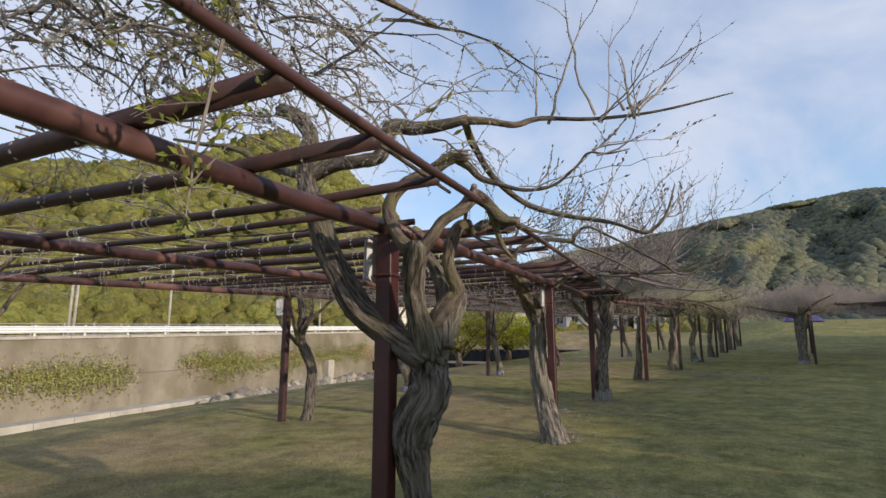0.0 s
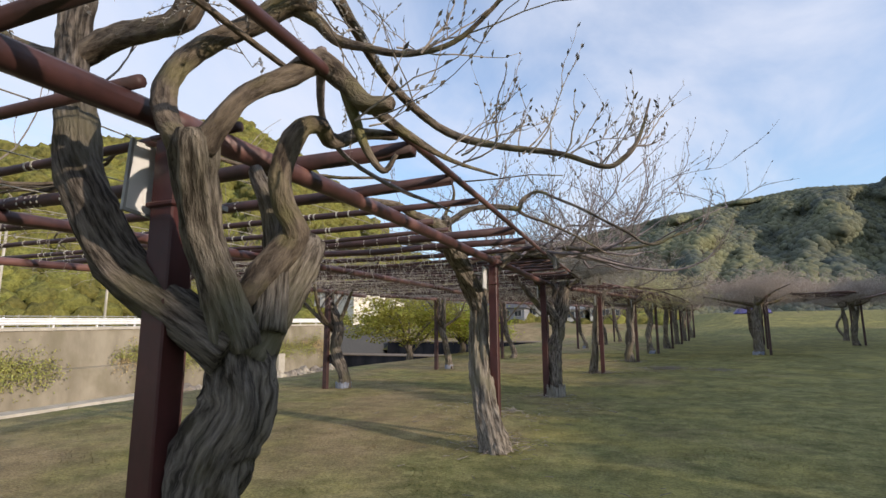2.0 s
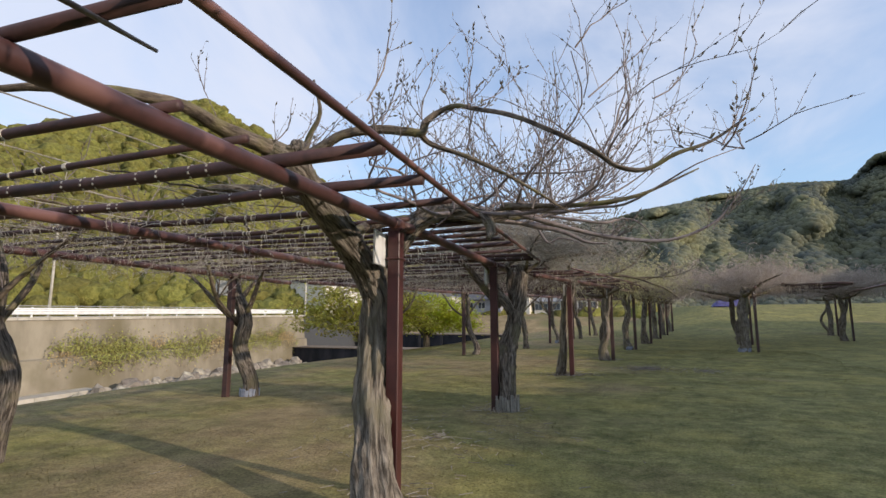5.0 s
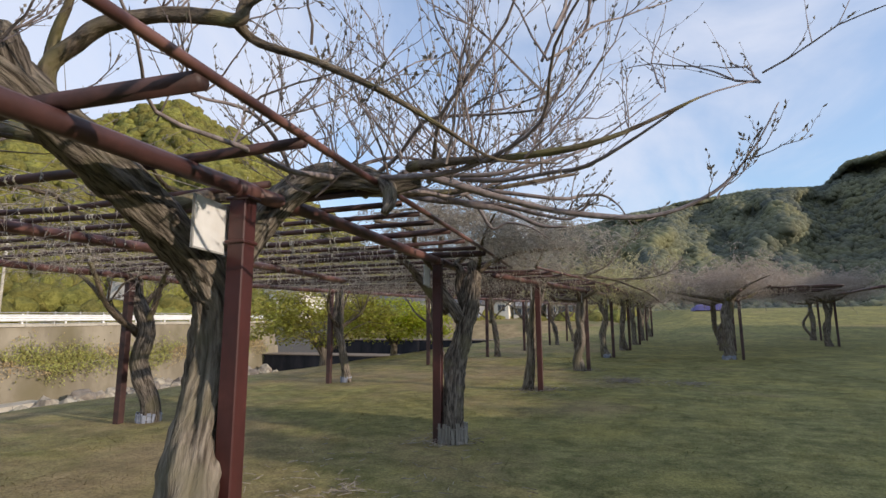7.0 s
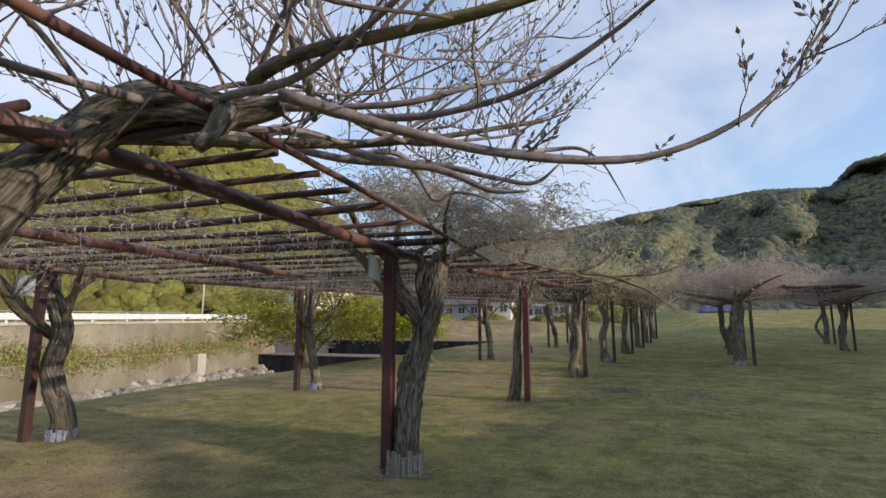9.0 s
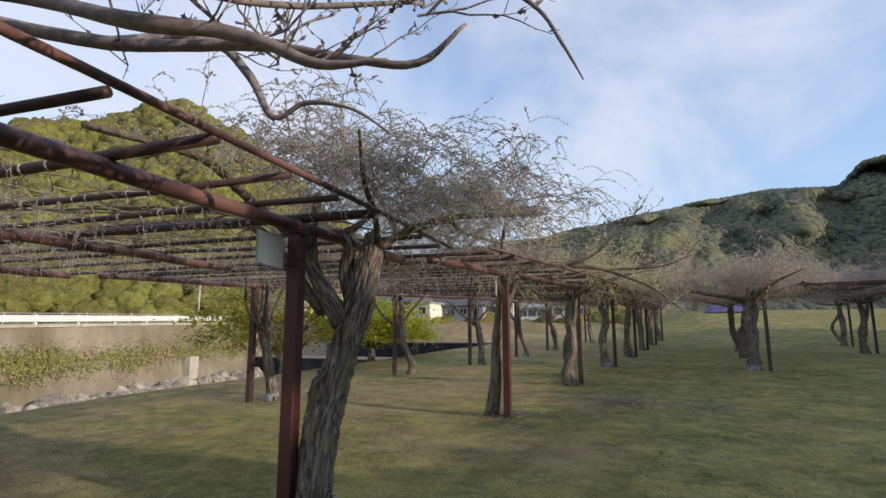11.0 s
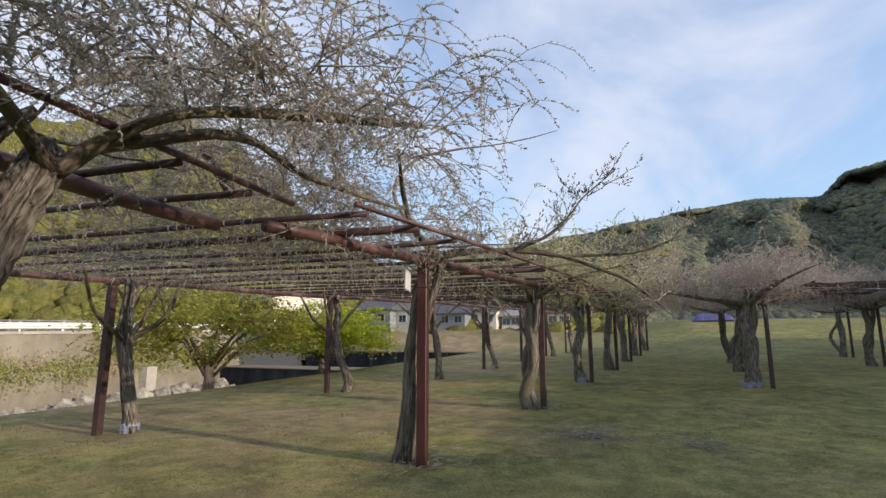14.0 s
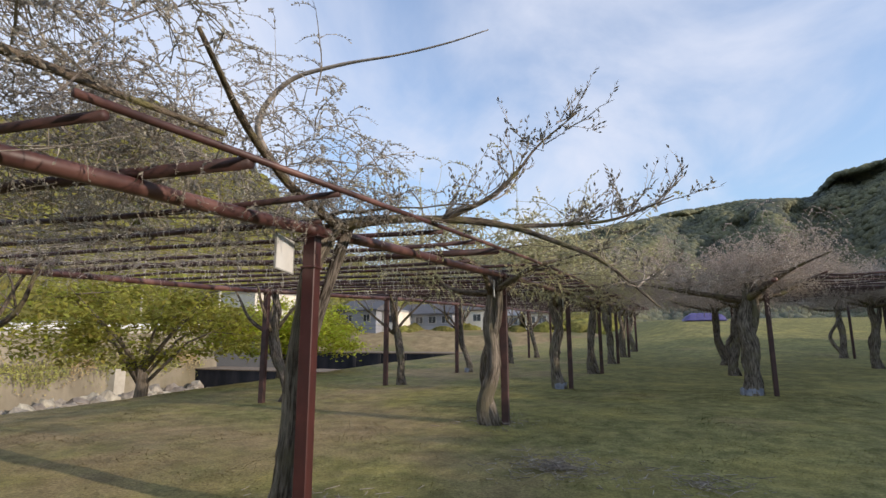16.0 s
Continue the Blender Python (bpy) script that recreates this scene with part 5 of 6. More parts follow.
def tree_four():
    t = thing("wisteria_tree", "slender double wisteria stem against a bright red post", "tree", "wisteria trees", at=(0, 0, 0))
    rng = random.Random(44)
    g = lawn_z(-1.55, 16.6)
    trunk(t, [(-1.60, 16.82, g - 0.1, 0.13), (-1.56, 16.84, 0.85, 0.09), (-1.50, 16.78, 1.2, 0.075), (-1.47, 16.78, 1.7, 0.07), (-1.44, 16.78, 2.1, 0.065), (-1.38, 16.8, 2.5, 0.065), (-1.2, 16.9, 2.9, 0.06)], BARK_PALE, 20, seed=7)
    limb(t, [(-1.50, 16.75, g, 0.07), (-1.45, 16.75, 1.2, 0.05), (-1.42, 16.8, 1.7, 0.045), (-1.3, 16.9, 2.3, 0.045), (-1.15, 17.0, 2.9, 0.045)], BARK, 14, seed=41, name="stem")
    limb(t, [(-1.2, 16.9, 2.85, 0.05), (-0.9, 17.0, 2.9, 0.04), (-0.4, 17.2, 2.92, 0.032), (0.14, 17.3, 2.85, 0.026), (0.6, 17.3, 2.66, 0.02), (0.9, 17.3, 2.5, 0.015), (1.27, 17.3, 2.15, 0.006)], LIMB, 10, seed=42)
    limb(t, [(-0.4, 17.2, 2.92, 0.03), (0.0, 17.2, 3.08, 0.02), (0.25, 17.2, 3.3, 0.014), (0.4, 17.25, 3.5, 0.010), (0.73, 17.3, 3.78, 0.005)], LIMB, 8, seed=43)
    limb(t, [(0.14, 17.3, 2.85, 0.02), (0.6, 17.4, 2.86, 0.016), (1.0, 17.4, 2.88, 0.011), (1.44, 17.4, 3.04, 0.005)], LIMB, 8, seed=44)
    limb(t, [(-1.2, 16.8, 2.85, 0.04), (-1.25, 16.2, 3.0, 0.032), (-1.1, 15.5, 3.1, 0.022), (-0.9, 14.8, 3.3, 0.012)], LIMB, 8, seed=45)
    limb(t, [(-1.25, 16.8, 2.8, 0.04), (-1.8, 16.9, 2.9, 0.04), (-2.6, 17.1, 2.94, 0.028), (-3.8, 17.0, 2.95, 0.015)], LIMB, 8, seed=46)
    limb(t, [(-1.25, 16.2, 3.0, 0.03), (-1.4, 16.0, 3.35, 0.022), (-1.2, 16.0, 3.66, 0.017), (-0.8, 16.0, 3.74, 0.012), (-0.39, 16.0, 3.75, 0.008), (-0.05, 16.0, 3.78, 0.006), (0.23, 16.0, 3.83, 0.003)], TWIG_PALE, 7, seed=47, flute=0.03)
    limb(t, [(-2.2, 14.6, 3.0, 0.04), (-2.3, 14.1, 3.45, 0.034), (-2.5, 14.0, 3.7, 0.03), (-2.87, 14.0, 3.8, 0.028), (-3.33, 14.0, 3.78, 0.02), (-3.8, 14.1, 3.6, 0.01)], LIMB, 8, seed=48)
    m = Mesh()
    starts = [(-0.9, 17.0, 2.9), (-0.4, 17.2, 2.92), (0.0, 17.2, 3.08), (0.4, 17.25, 3.5), (0.2, 17.2, 3.25), (0.6, 17.4, 2.86), (1.0, 17.4, 2.88), (1.3, 17.4, 2.98), (0.6, 17.3, 3.68), (0.9, 17.3, 2.55), (1.1, 17.3, 2.35)]
    upright_mass(m, starts, 62, rng, out=(0.35, -0.1, 0.4), length=(0.22, 0.55), branch=4, bud=0.045, per=1, r=0.006)
    part("twig_crown", m, [TWIG_PALE, BUD], t, "pale forked twigs with opening buds", kind="stuff")
    m = Mesh()
    starts = [(-1.2, 16.2, 3.0), (-1.5, 15.5, 3.0), (-1.9, 14.9, 3.1), (-1.3, 16.8, 2.9), (-2.0, 15.6, 3.2), (-2.5, 15.6, 3.3), (-3.4, 14.6, 3.3), (-3.0, 14.3, 3.0), (-2.4, 15.0, 2.7), (-1.9, 15.6, 2.75), (-2.8, 15.8, 2.8), (-3.6, 15.4, 2.8), (-4.0, 14.6, 3.1), (-1.8, 16.9, 2.9), (-2.2, 16.0, 2.9), (-1.7, 15.2, 2.9), (-0.8, 16.6, 2.95), (-2.6, 15.0, 2.9), (-3.0, 16.5, 2.95), (-2.4, 14.1, 3.4), (-2.9, 14.1, 3.6), (-2.2, 14.5, 3.1), (-1.2, 16.0, 3.4), (-3.2, 15.2, 3.0)]
    high = [(-1.5, 14.4, 3.3), (-2.0, 14.2, 3.5), (-1.3, 14.7, 3.2), (-1.8, 14.8, 3.6), (-2.6, 14.6, 3.6), (-1.5, 14.9, 3.0), (-2.2, 14.0, 3.1), (-2.8, 14.2, 3.3), (-1.9, 14.5, 2.9), (-3.2, 14.8, 3.6)]
    weeping_mass(m, high, 105, rng, out=(0.0, 0.1, 0.55), length=(0.3, 0.75), strings=9, leaf=0.021, r=0.0045)
    weeping_mass(m, starts, 370, rng, out=(-0.02, -0.15, 0.7), length=(0.35, 0.85), strings=9, leaf=0.021, r=0.0045)
    part("weeping_crown", m, [TWIG_PALE, RACEME], t, "fine weeping twigs hung with grey buds", kind="stuff")
    f = Mesh()
    fringe_mass(f, 1400, rng, -6.8, -1.4, 14.3, 19.0)
    part("hanging_fringe", f, [TWIG_PALE, RACEME], t, kind="stuff")
    vines(t, [(-1.6, 16.9, 2.9), (-3.0, 17.0, 2.95), (-4.6, 16.6, 2.95)], 14, rng, 2.4, out=(-0.4, 0.0, 0))
    return t


tree_zero()
tree_one()
tree_two()
tree_three()
tree_four()


def plain_tree(label, x, y, rng, lean=(0.0, 0.0), r=0.12, stems=2, side=1, style="weep", amount=70, wrap=None, group="wisteria trees", mat=None, fork=1.85, fringe=350, pale=False, strings=5, old=False, spread=1.0, bow=0.1):
    """A row tree: twisted stem or stems up to the frame, forking limbs, a mat of twigs."""
    t = thing("wisteria_tree", label, "tree", group)
    g = lawn_z(x, y)
    top = beam_z(y) + 0.1
    up = top - g
    s = rng.uniform(0, 9)
    w = [rng.uniform(-0.11, 0.11) for _ in range(6)]
    mat = mat or BARK
    trunk(t, [(x, y, g - 0.1, r * 1.5), (x + w[0], y, g + up * 0.12, r * 1.1), (x + lean[0] * 0.4 + w[1], y + w[2], g + up * 0.38, r), (x + lean[0] * 0.8 + w[3], y + lean[1] * 0.7, g + up * 0.62, r * 1.02),
              (x + lean[0] + w[4], y + lean[1], g + up * 0.82, r * 0.8), (x + lean[0] * 1.3, y + lean[1] * 1.2, top, r * 0.5)], mat, 18, seed=s, per=5)
    if stems > 1:
        limb(t, [(x + 0.12, y - 0.05, g - 0.05, r * 0.7), (x - bow + w[5], y + 0.06, g + up * 0.35, r * 0.6), (x - bow * 0.6 + 0.16 + lean[0], y - 0.06, g + up * 0.65, r * 0.55), (x + lean[0] * 1.2 + 0.12, y, top, r * 0.4)], mat, 12, seed=s + 1, name="stem")
    starts = []
    hub = Vector((x + lean[0], y + lean[1], g + up * min(0.9, fork / 2.2)))
    for k in range(4):
        a = k * 1.57 + rng.uniform(-0.4, 0.4)
        e = Vector((hub.x + math.cos(a) * rng.uniform(0.7, 1.3) * spread, hub.y + math.sin(a) * rng.uniform(0.7, 1.3) * spread, top + 0.08))
        mid = hub.lerp(e, 0.45) + Vector((rng.uniform(-0.2, 0.2), rng.uniform(-0.2, 0.2), rng.uniform(-0.12, 0.12)))
        limb(t, [(*hub, r * 0.5), (*mid, r * 0.36), (*e, r * 0.2), (e.x + math.cos(a) * 0.8, e.y + math.sin(a) * 0.8, top + 0.2, 0.01)], LIMB, 8, seed=s + k, per=4)
        starts += [tuple(e), tuple(mid), (e.x + math.cos(a) * 0.6, e.y + math.sin(a) * 0.6, top + 0.15)]
    v = vines(t, starts, 8, rng, 2.2, r=0.012)
    m = Mesh()
    tw = TWIG_PALE if old else TWIG_OLIVE if pale else TWIG
    if style == "weep":
        weeping_mass(m, v + starts * 3, amount, rng, out=(0.12 * side, 0.0, 0.85), length=(0.45, 1.25), strings=strings, leaf=0.036, lift=1.9 if old else 1.0, hang=0.26 if old else 0.0)
        part("weeping_crown", m, [tw, RACEME_OLD if old else RACEME_PALE if pale else RACEME], t, kind="stuff")
    else:
        upright_mass(m, v + starts * 3, amount, rng, out=(0.3 * side, 0.0, 0.6), length=(0.4, 1.0), branch=3, bud=0.045, per=1, r=0.008)
        part("twig_crown", m, [tw, BUD], t, kind="stuff")
    if fringe:
        f = Mesh()
        fringe_mass(f, fringe, rng, x - 2.2, x + 2.0, y - 2.2, y + 2.2)
        part("hanging_fringe", f, [TWIG_PALE, RACEME], t, kind="stuff")
    if wrap:
        collar(t, x, y, r * 1.35, 0.13 if wrap is BAND else 0.25, wrap, 16, label="blue-grey band round the foot" if wrap is BAND else "straw mat round the foot")
    return t


ROW = "grey twisted wisteria trunk in a row along the pergola"
rng = random.Random(77)
for i, (x, y) in enumerate(B_P[1:]):
    plain_tree(ROW, x - 0.24, y - 0.05, rng, lean=(rng.uniform(-0.12, 0.12), 0), r=0.10 if i < 3 else 0.11, stems=2, side=3.2 if i < 3 else 1.6, style="weep", amount=340 if i < 2 else 240 if i < 3 else 120, pale=i in (0, 1, 2), wrap=BAND if i in (1,) else None, fringe=170 if i < 2 else 90, mat=BARK_PALE if i == 0 else BARK)
for i, (x, y) in enumerate(A_Q[1:] + B_Q):
    plain_tree("thin forked wisteria trunk beside a rusty post near the river", x + 0.33, y + 0.22, rng, lean=(-0.22 if i % 2 else -0.3, 0.0), r=0.085 if i != 2 else 0.12, stems=1 if i in (0, 1, 2) else 2, side=-0.3, style="up", amount=26 if i < 2 else 40, fork=1.25, wrap=BAND if i in (2, 3, 6) else None, fringe=190 if i < 4 else 110)
for i, (x, y) in enumerate(R_P + R_Q):
    plain_tree("dark wisteria trunk with a shaggy grey weeping crown", x - (0.38 if i < 3 else 0.3), y + 0.2, rng, lean=(rng.uniform(-0.2, 0.2), 0), r=0.14 if i == 0 else 0.11, stems=2, side=0.0, pale=True, style="weep", amount=330, group="wisteria trees of the far pergola", wrap=BAND if i == 0 else None, fringe=500, strings=9, old=True, spread=1.7, bow=0.45 if i == 4 else 0.1)


# ---- river bank, maples, buildings ----
def build_maple(x, y, z, height, spread_r, mat, label, seed, n=2600):
    rng = random.Random(seed)
    t = thing("maple_tree", label, "tree", "maples on the river bank", at=(x, y, z))
    m = Mesh()
    tops = []
    m.tube([(0, 0, -0.4), (0.03, 0, 0.4), (-0.03, 0.02, 0.9)], [0.2, 0.15, 0.13], 10, rough=0.3)
    for k in range(10):
        a = k * 0.63 + rng.uniform(-0.3, 0.3)
        e = Vector((math.cos(a) * spread_r * rng.uniform(0.5, 0.95), math.sin(a) * spread_r * rng.uniform(0.5, 0.95), height * rng.uniform(0.45, 0.92)))
        mid = Vector((e.x * 0.45, e.y * 0.45, 0.6 + e.z * 0.42))
        m.tube([(0, 0, rng.uniform(0.3, 0.9)), tuple(mid), tuple(e)], [0.055, 0.03, 0.008], 6, rough=0.2)
        tops += [e, mid.lerp(e, 0.6)]
        for _ in range(4):
            f = mid.lerp(e, rng.uniform(0.1, 0.9))
            g = f + Vector((rng.uniform(-0.8, 0.8), rng.uniform(-0.8, 0.8), rng.uniform(-0.15, 0.5)))
            m.tube([tuple(f), tuple(g)], [0.018, 0.006], 4, cap=False)
            tops.append(g)
    part("trunk", m, MAPLE_BARK, t, smooth=True)
    c = Mesh()
    pads = []
    for _ in range(130):
        a, rr = rng.uniform(0, 6.28), spread_r * math.sqrt(rng.random())
        zt = height * (1.0 - 0.42 * (rr / spread_r) ** 2)
        pads.append((Vector((math.cos(a) * rr, math.sin(a) * rr, rng.uniform(0.24 * height + 0.12 * rr, zt))), rng.uniform(0.35, 0.8)))
    for p in tops:
        pads.append((p, rng.uniform(0.3, 0.7)))
    for _ in range(int(n * 3.6)):
        p, s = rng.choice(pads)
        q = p + Vector((rng.gauss(0, s * 0.5), rng.gauss(0, s * 0.5), rng.gauss(0, s * 0.16)))
        c.leaf(q, (rng.uniform(-1, 1), rng.uniform(-1, 1), rng.uniform(-0.6, 0.2)), (rng.uniform(-0.4, 0.4), rng.uniform(-0.4, 0.4), 1), rng.uniform(0.10, 0.2), rng.uniform(0.07, 0.13))
    part("crown", c, mat, t, kind="stuff")
    return t


build_maple(-10.4, 24.6, ground_z(-10.4, 24.6), 3.5, 2.9, MAPLE_DARK, "round olive-green spring maple on the river bank", 3, n=2700)
build_maple(-9.5, 29.6, ground_z(-9.5, 29.6), 2.9, 2.4, MAPLE, "bright yellow-green spring maple on the river bank", 4, n=3200)


def build_weir():
    """Stepped walls across the river bed, their shade put into a dark colour."""
    t = thing("weir", "concrete weir walls stepping across the river, coloured dark for shade", "weir", kind="structure")

    def slab(a, b, hb, ht, thick):
        m = Mesh()
        d = (Vector((*b, 0)) - Vector((*a, 0))).normalized()
        nrm = Vector((-d.y, d.x, 0)) * thick
        q = [Vector((*a, 0)), Vector((*b, 0)), Vector((*b, 0)) + nrm, Vector((*a, 0)) + nrm]
        v = [(p.x, p.y, h(p.y, hb)) for p in q] + [(p.x, p.y, h(p.y, ht)) for p in q]
        m.v = v
        m.f = [(3, 2, 1, 0), (4, 5, 6, 7), (0, 1, 5, 4), (1, 2, 6, 5), (2, 3, 7, 6), (3, 0, 4, 7)]
        m.s = [0] * 6
        return m

    part("lower_wall", slab((-35.2, 57), (-9, 52.5), -6, -2.05, 3.0), SHADED_WALL, t)
    part("upper_wall", slab((-35.2, 73), (-3, 67), -6, -1.2, 3.0), SHADED_WALL, t)
    part("lower_cap", slab((-35.2, 56.9), (-9, 52.4), -2.045, -1.97, 3.2), SOIL, t)
    part("upper_cap", slab((-35.2, 72.9), (-3, 66.9), -1.195, -1.1, 3.2), SOIL, t)
    rib = Mesh()
    rib.box(-0.15, -0.25, -3.2, 0.15, 0.05, 1.55)
    me = rib.data("rib", [SHADED_WALL])
    for k in range(6):
        f = 0.3 + k * 0.1
        p = new("rib", me)
        p.parent = t
        x, y = -35.2 + 32.2 * f, 73 - 6 * f
        p.location = (x, y, h(y, -2.8))
    return t


build_weir()


def build_bank():
    """Dry grassy embankment beyond the weir."""
    t = thing("embankment", "dry brown grass embankment beyond the weir", "bank", kind="structure")
    m = Mesh()
    n = 24
    for k in range(n):
        x0, x1 = -60 + 62 * k / n, -60 + 62 * (k + 1) / n
        for (ya, ha, yb, hb) in ((80, -2.5, 88, 0.2), (88, 0.2, 94, 1.2), (94, 1.2, 140, 1.6)):
            m.face([(x0, ya + x0 * 0.2, h(ya, ha)), (x1, ya + x1 * 0.2, h(ya, ha)), (x1, yb + x1 * 0.2, h(yb, hb)), (x0, yb + x0 * 0.2, h(yb, hb))])
    part("slope", m, material("dry_grass_bank", (0.17, 0.125, 0.06), (0.30, 0.23, 0.125), scale=0.8, rough=0.95, bump=0.6, coords="World", dist=0.2, c3=(0.13, 0.13, 0.05), scale3=0.2, lo3=0.5, hi3=0.7), t)


build_bank()


def build_house(name, label, x, y, z, w, d, hh, turn, wall_mat, roof_mat, roof="flat", windows=3, storeys=1):
    t = thing(name, label, "house", "houses beyond the river", at=(x, y, z), turn=turn)
    m = Mesh()
    m.box(-w / 2, 0, -2.0, w / 2, d, hh)
    part("wall", m, wall_mat, t)
    r = Mesh()
    if roof == "flat":
        r.box(-w / 2 - 0.15, -0.15, hh, w / 2 + 0.15, d + 0.15, hh + 0.25)
    else:
        o = 0.5
        rh = d * 0.28
        a, b = -w / 2 - o, w / 2 + o
        r.v = [(a, -o, hh), (b, -o, hh), (b, d + o, hh), (a, d + o, hh), (a, d / 2, hh + rh), (b, d / 2, hh + rh), (a, -o, hh - 0.18), (b, -o, hh - 0.18), (b, d + o, hh - 0.18), (a, d + o, hh - 0.18)]
        r.f = [(0, 1, 5, 4), (2, 3, 4, 5), (6, 9, 8, 7), (0, 4, 3, 9, 6), (1, 7, 8, 2, 5), (0, 6, 7, 1), (3, 2, 8, 9)]
        r.s = [0] * 7
    part("roof", r, roof_mat, t)
    for st in range(storeys):
        for k in range(windows):
            wx = -w / 2 + w * (k + 0.5) / windows
            zz = hh * (st + 0.55) / storeys
            g = Mesh()
            g.box(wx - 0.55, -0.05, zz - 0.45, wx + 0.55, 0.02, zz + 0.45)
            pane = part("window", g, WINDOW, t)
            f = Mesh()
            for (a, b, c, e) in ((-0.62, -0.52, 0.62, -0.45), (-0.62, 0.45, 0.62, 0.52), (-0.62, -0.45, -0.55, 0.45), (0.55, -0.45, 0.62, 0.45), (-0.03, -0.45, 0.03, 0.45)):
                f.box(wx + a, -0.08, zz + b, wx + c, 0.0, zz + e)
            part("frame", f, GREY_METAL, pane)
    return t


build_house("warehouse", "cream flat-roofed building beyond the river road", -52.0, 81, h(81, 1.3), 17, 12, 5.4, -18, WHITE_WALL, GREY_METAL, windows=1)
build_house("shed", "grey metal-sided shed beside the cream building", -67.0, 84, h(84, 1.3), 11, 10, 5.4, -18, GREY_WALL, ROOF, "gable", windows=0)
build_house("house", "small grey house with a dark tiled roof", -32.0, 86, h(86, 1.7), 6.5, 6, 2.6, -14, GREY_WALL, ROOF, "gable", 2)
build_house("house", "low white lean-to beside the grey house", -27.4, 86.5, h(86, 1.7), 2.6, 4, 2.3, -14, WHITE_WALL, GREY_METAL, "flat", 1)
build_house("house", "long low house with a dark grey roof", -22.8, 89.5, h(89, 1.6), 8.5, 6, 2.1, -10, GREY_WALL, ROOF, "gable", 4)
build_house("house", "pale house with a grey roof", -16.6, 91, h(91, 1.5), 4.6, 5, 2.7, -8, WHITE_WALL, ROOF, "gable", 2)
build_house("house", "low white house with a grey roof", -11.6, 91.5, h(91, 1.3), 4.2, 5, 2.0, -5, WHITE_WALL, GREY_METAL, "gable", 3)
build_house("house", "white house half hidden behind the trees", -6.2, 91, h(91, 1.3), 4.6, 5, 2.3, 2, WHITE_WALL, ROOF, "gable", 3)


def build_pole(x, y, up, r=0.13):
    t = thing("utility_pole", "tall pale concrete utility pole by the road", "pole", "utility poles by the road", at=(x, y, h(y, TOP_H)))
    m = Mesh()
    m.tube([(0, 0, -0.3), (0, 0, up)], [r, r * 0.7], 10)
    part("shaft", m, POLE_GREY, t, smooth=True)
    a = Mesh()
    a.box(-0.9, -0.05, up - 0.7, 0.9, 0.05, up - 0.6)
    part("crossarm", a, GREY_METAL, t)
    return t


for x, y, up in ((-47.5, 17.5, 8), (-47.5, 21.5, 8), (-47, 28.5, 9), (-47.3, 29.1, 9), (-47, 38.0, 9), (-47, 62, 8), (-37.0, 62, 6.5)):
    build_pole(x, y, up)


def build_stones():
    rng = random.Random(9)
    me = []
    for k in range(5):
        m = Mesh()
        m.clump((0, 0, 0), 0.5, 0.7, 0.22, rng=rng)
        me.append(m.data("river_stone", [STONE]))
    for k in range(70):
        y = 30 + 26 * rng.random()
        if y < 46:
            x = -32.5 + (y - 30) * -0.08 + rng.uniform(-0.9, 0.9)
        else:
            x = -33.4 + rng.uniform(-0.7, 0.8)
        s = rng.uniform(0.6, 1.5)
        ob = new("river_stone", rng.choice(me))
        ob.matrix_basis = Matrix.LocRotScale((x, y, ground_z(x, y) + 0.16 * s), Euler((rng.uniform(-0.3, 0.3), rng.uniform(-0.3, 0.3), rng.uniform(0, 6))), (s * rng.uniform(0.7, 1.3), s, s * rng.uniform(0.8, 1.6)))
        tagged(ob, "grey weathered boulder at the foot of the river wall", "stone", "stones in the river bed")


build_stones()


def build_ivy():
    rng = random.Random(12)
    m, dry = Mesh(), Mesh()
    for y in np.arange(-10, 58, 0.5):
        dens = noise.noise(Vector((y * 0.16, 0, 3))) + 0.35
        if dens < 0:
            continue
        for _ in range(int(360 * dens)):
            yy = y + rng.uniform(-0.4, 0.4)
            hh = rng.gauss(-0.95 + 0.7 * noise.noise(Vector((y * 0.3, 5, 0))), 0.28 + 0.5 * rng.random())
            if hh > 1.1 or hh < -2.9:
                continue
            xx = (-35.62 if hh > -1.1 else -35.2) + rng.uniform(0.05, 0.3)
            tgt = m if noise.noise(Vector((yy * 0.35, hh * 0.5, 1))) > -0.28 else dry
            tgt.leaf((xx, yy, h(yy, hh)), (rng.uniform(-0.2, 0.5), rng.uniform(-1, 1), rng.uniform(-1, 0.6)), (1, 0, 0.4), rng.uniform(0.08, 0.19), rng.uniform(0.06, 0.13))
    tagged(part("ivy", m, IVY), "green creeper trailing over the river wall", "creeper", kind="stuff")
    tagged(part("dry_creeper", dry, DRY), "withered brown creeper on the river wall", "creeper", kind="stuff")


build_ivy()


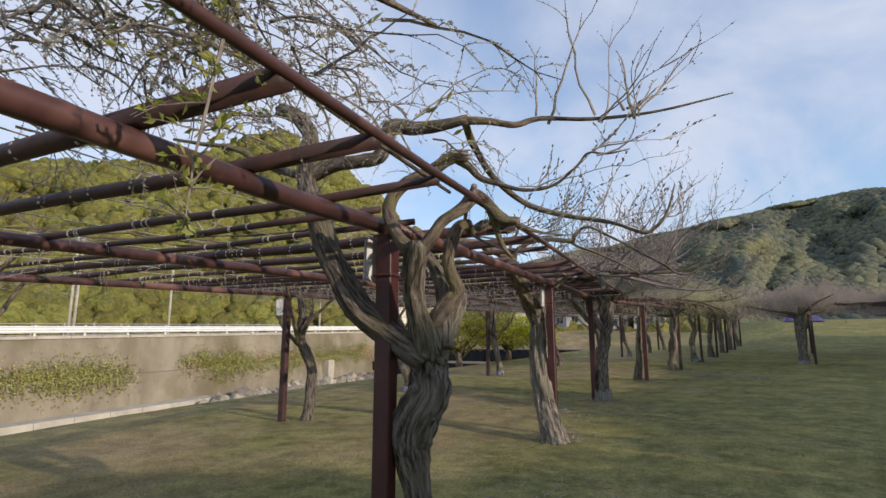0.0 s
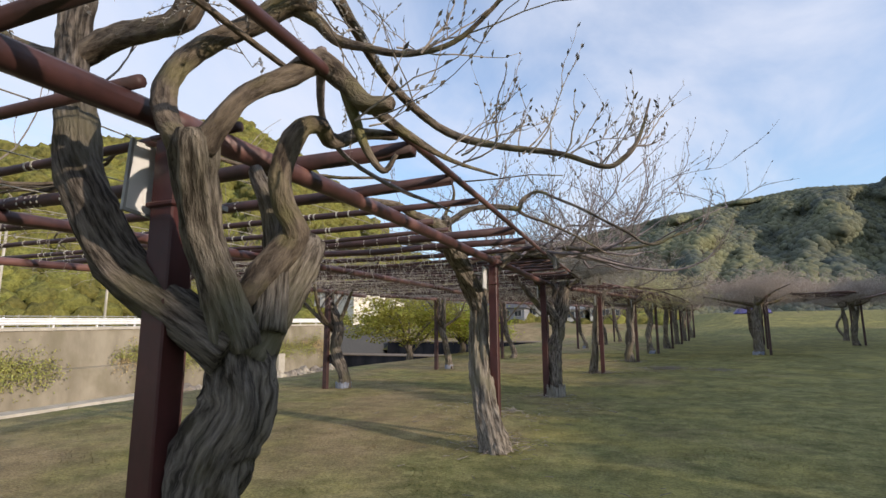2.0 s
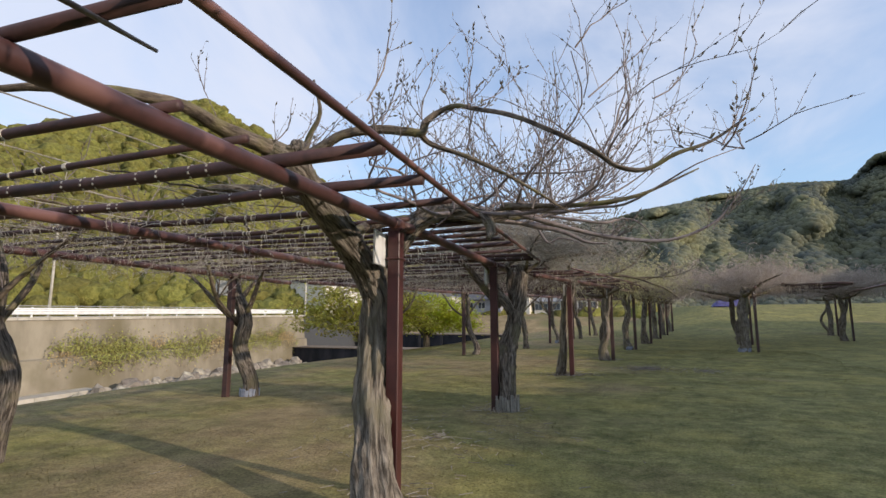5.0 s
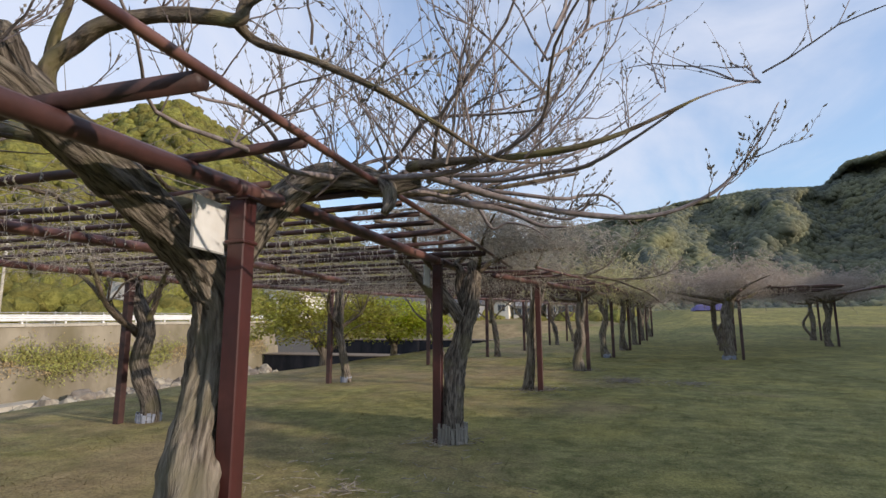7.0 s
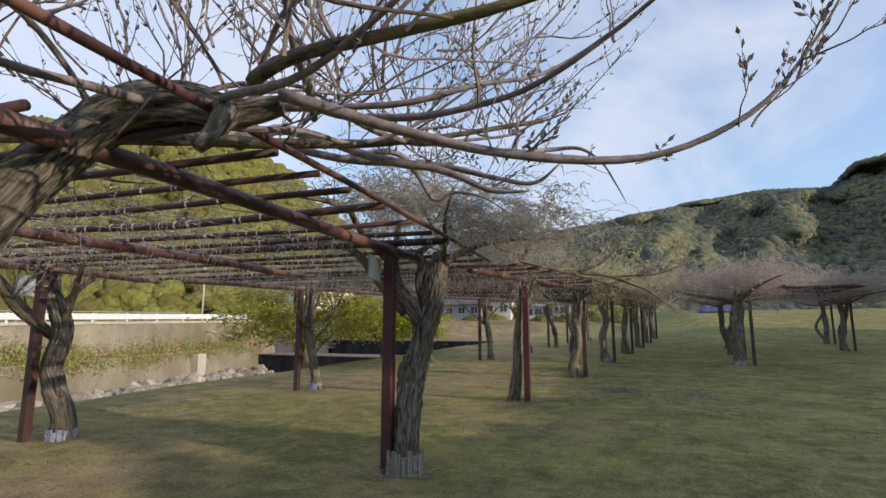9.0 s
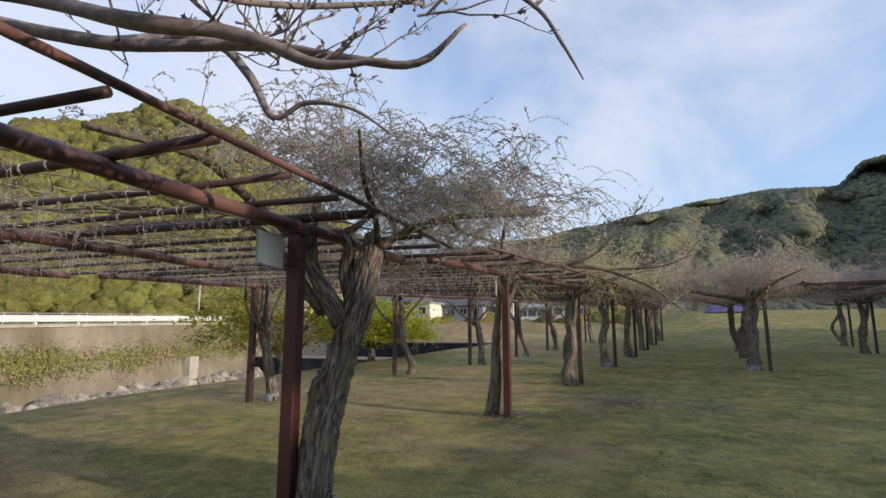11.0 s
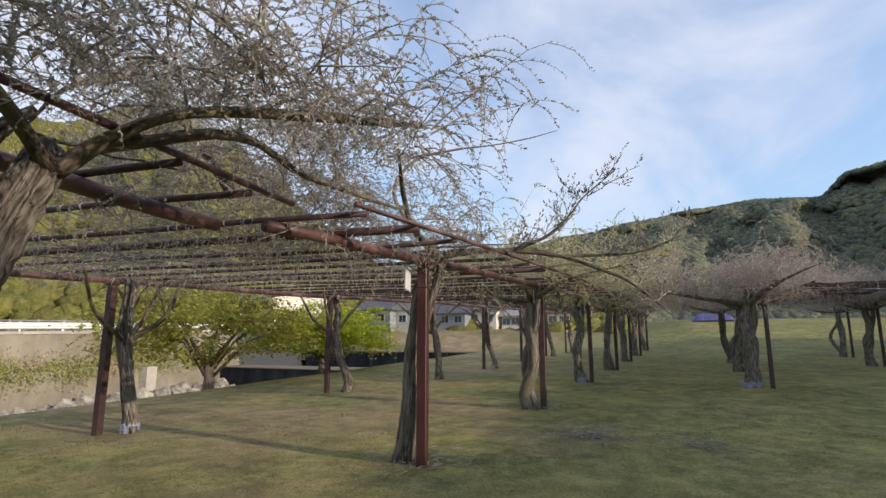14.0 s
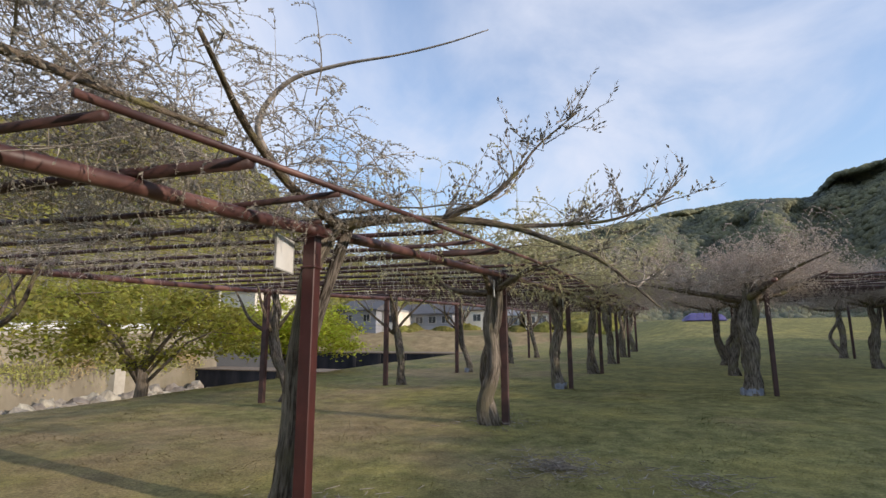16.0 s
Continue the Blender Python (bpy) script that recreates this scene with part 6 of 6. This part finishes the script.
# ---- shade: the wooded bank on the sunny side of the lawn ----
def build_east_bank():
    rng = random.Random(31)
    t = thing("hill_east", "wooded bank on the sunny side that shades the lawn", "hill", kind="structure")

    def crest(y):
        k = min(1.0, max(0.0, (y + 3.5) / 4.5))
        # a taller stand of trees shades the third bay
        return SLOPE * y + 8.55 - 1.45 * k * k * (3 - 2 * k) + 2.7 * math.exp(-((y - 5.9) / 1.0) ** 2) + 0.45 * noise.noise(Vector((y * 0.5, 0, 2)))

    m = Mesh()
    n = 60
    for k in range(n):
        y0, y1 = -60 + 1.75 * k, -60 + 1.75 * (k + 1)
        m.face([(18, y0, lawn_z(18, y0) - 0.3), (18, y1, lawn_z(18, y1) - 0.3), (22, y1, crest(y1) - 0.7), (22, y0, crest(y0) - 0.7)])
        m.face([(22, y0, crest(y0) - 0.7), (22, y1, crest(y1) - 0.7), (27, y1, -2), (27, y0, -2)])
    part("slope", m, HILL_HAZED, t)
    c = Mesh()
    for _ in range(1500):
        y = rng.uniform(-60, 45)
        r = rng.uniform(0.15, 0.5)
        c.clump((22 + rng.uniform(-0.8, 0.8), y, crest(y) - r - abs(rng.gauss(0, 0.25))), r, 1.0, 0.3, rng=rng, fine=False)
    part("canopy", c, FOREST_HAZED, t, kind="stuff")


build_east_bank()


def build_tarpaulin(x, y, length, height):
    """A sheet drawn over a low heap."""
    t = thing("tarpaulin", "violet-blue tarpaulin drawn over a low heap", "tarpaulin", at=(x, y, lawn_z(x, y)))
    m = Mesh()
    nx, ny = 24, 8
    for j in range(ny + 1):
        for i in range(nx + 1):
            u, v = i / nx, j / ny
            edge = min(1.0, 5 * min(u, 1 - u), 5 * min(v, 1 - v))
            m.v.append(((u - 0.5) * length, (v - 0.5) * 2.0, -0.05 + (height + 0.05) * math.sqrt(max(0.0, edge)) + 0.08 * noise.noise(Vector((u * 9, v * 4, 1))) * edge))
    w = nx + 1
    m.f = [(j * w + i, j * w + i + 1, (j + 1) * w + i + 1, (j + 1) * w + i) for j in range(ny) for i in range(nx)]
    m.s = [0] * len(m.f)
    part("sheet", m, BLUE, t, smooth=True)
    hem = Mesh()
    hem.tube([(-length / 2, -1.0, 0.0), (0, -1.02, 0.02), (length / 2, -1.0, 0.0)], [0.03] * 3, 5)
    part("hem", hem, BLUE, t)


build_tarpaulin(9.5, 62.0, 3.2, 0.6)


# ---- grass blades and litter ----
def build_grass():
    rng = random.Random(2)
    m = Mesh()
    for _ in range(330000):
        y = 2.0 + 24 * rng.random() ** 1.15
        x = rng.uniform(-8.5, 5.5) if y > 5 else rng.uniform(-6, 3.5)
        tall = 1.0 + 1.1 * noise.noise(Vector((x * 1.1, y * 1.1, 9)))
        if tall < rng.random() * 0.9:
            continue
        z = lawn_z(x, y)
        a = rng.uniform(0, 6.28)
        far = 1.0 + 0.05 * y
        hh, w, ln = rng.uniform(0.002, 0.010) * tall, rng.uniform(0.0025, 0.005) * far, rng.uniform(0.012, 0.04)
        c, d = math.cos(a), math.sin(a)
        m.face([(x - d * w, y + c * w, z - 0.004), (x + d * w, y - c * w, z - 0.004), (x + c * ln, y + d * ln, z + hh)])
    g = part("grass", m, BLADE)
    g.data.normals_split_custom_set([q for _ in m.f for q in ((0.0, 0.0, 1.0), (0.0, 0.0, 1.0), (0.0, -0.3, 0.954))])
    tagged(g, "short green and straw-coloured grass blades", "grass", kind="stuff")
    lit = Mesh()
    for (cx, cy, r, n) in ((-1.85, 7.75, 0.55, 220), (-1.35, 16.8, 0.7, 260), (-0.6, 21.0, 0.6, 120), (0.35, 18.7, 0.6, 420), (1.6, 18.3, 0.7, 160), (-1.6, 3.2, 0.6, 160), (-1.9, 12.0, 0.5, 120), (-0.9, 4.6, 1.6, 260), (-2.2, 10.0, 1.8, 200)):
        for _ in range(n):
            a, rr = rng.uniform(0, 6.28), r * abs(rng.gauss(0, 0.55))
            x, y = cx + math.cos(a) * rr, cy + math.sin(a) * rr
            b = rng.uniform(0, 6.28)
            ln = rng.uniform(0.03, 0.14)
            z = lawn_z(x, y) + rng.uniform(0.01, 0.04)
            lit.tube([(x, y, z), (x + math.cos(b) * ln, y + math.sin(b) * ln, z + rng.uniform(-0.01, 0.03))], [0.004, 0.003], 3, cap=False)
    tagged(part("twig_litter", lit, TWIG_PALE), "dry fallen twigs and straw on the lawn", "litter", kind="stuff")


build_grass()
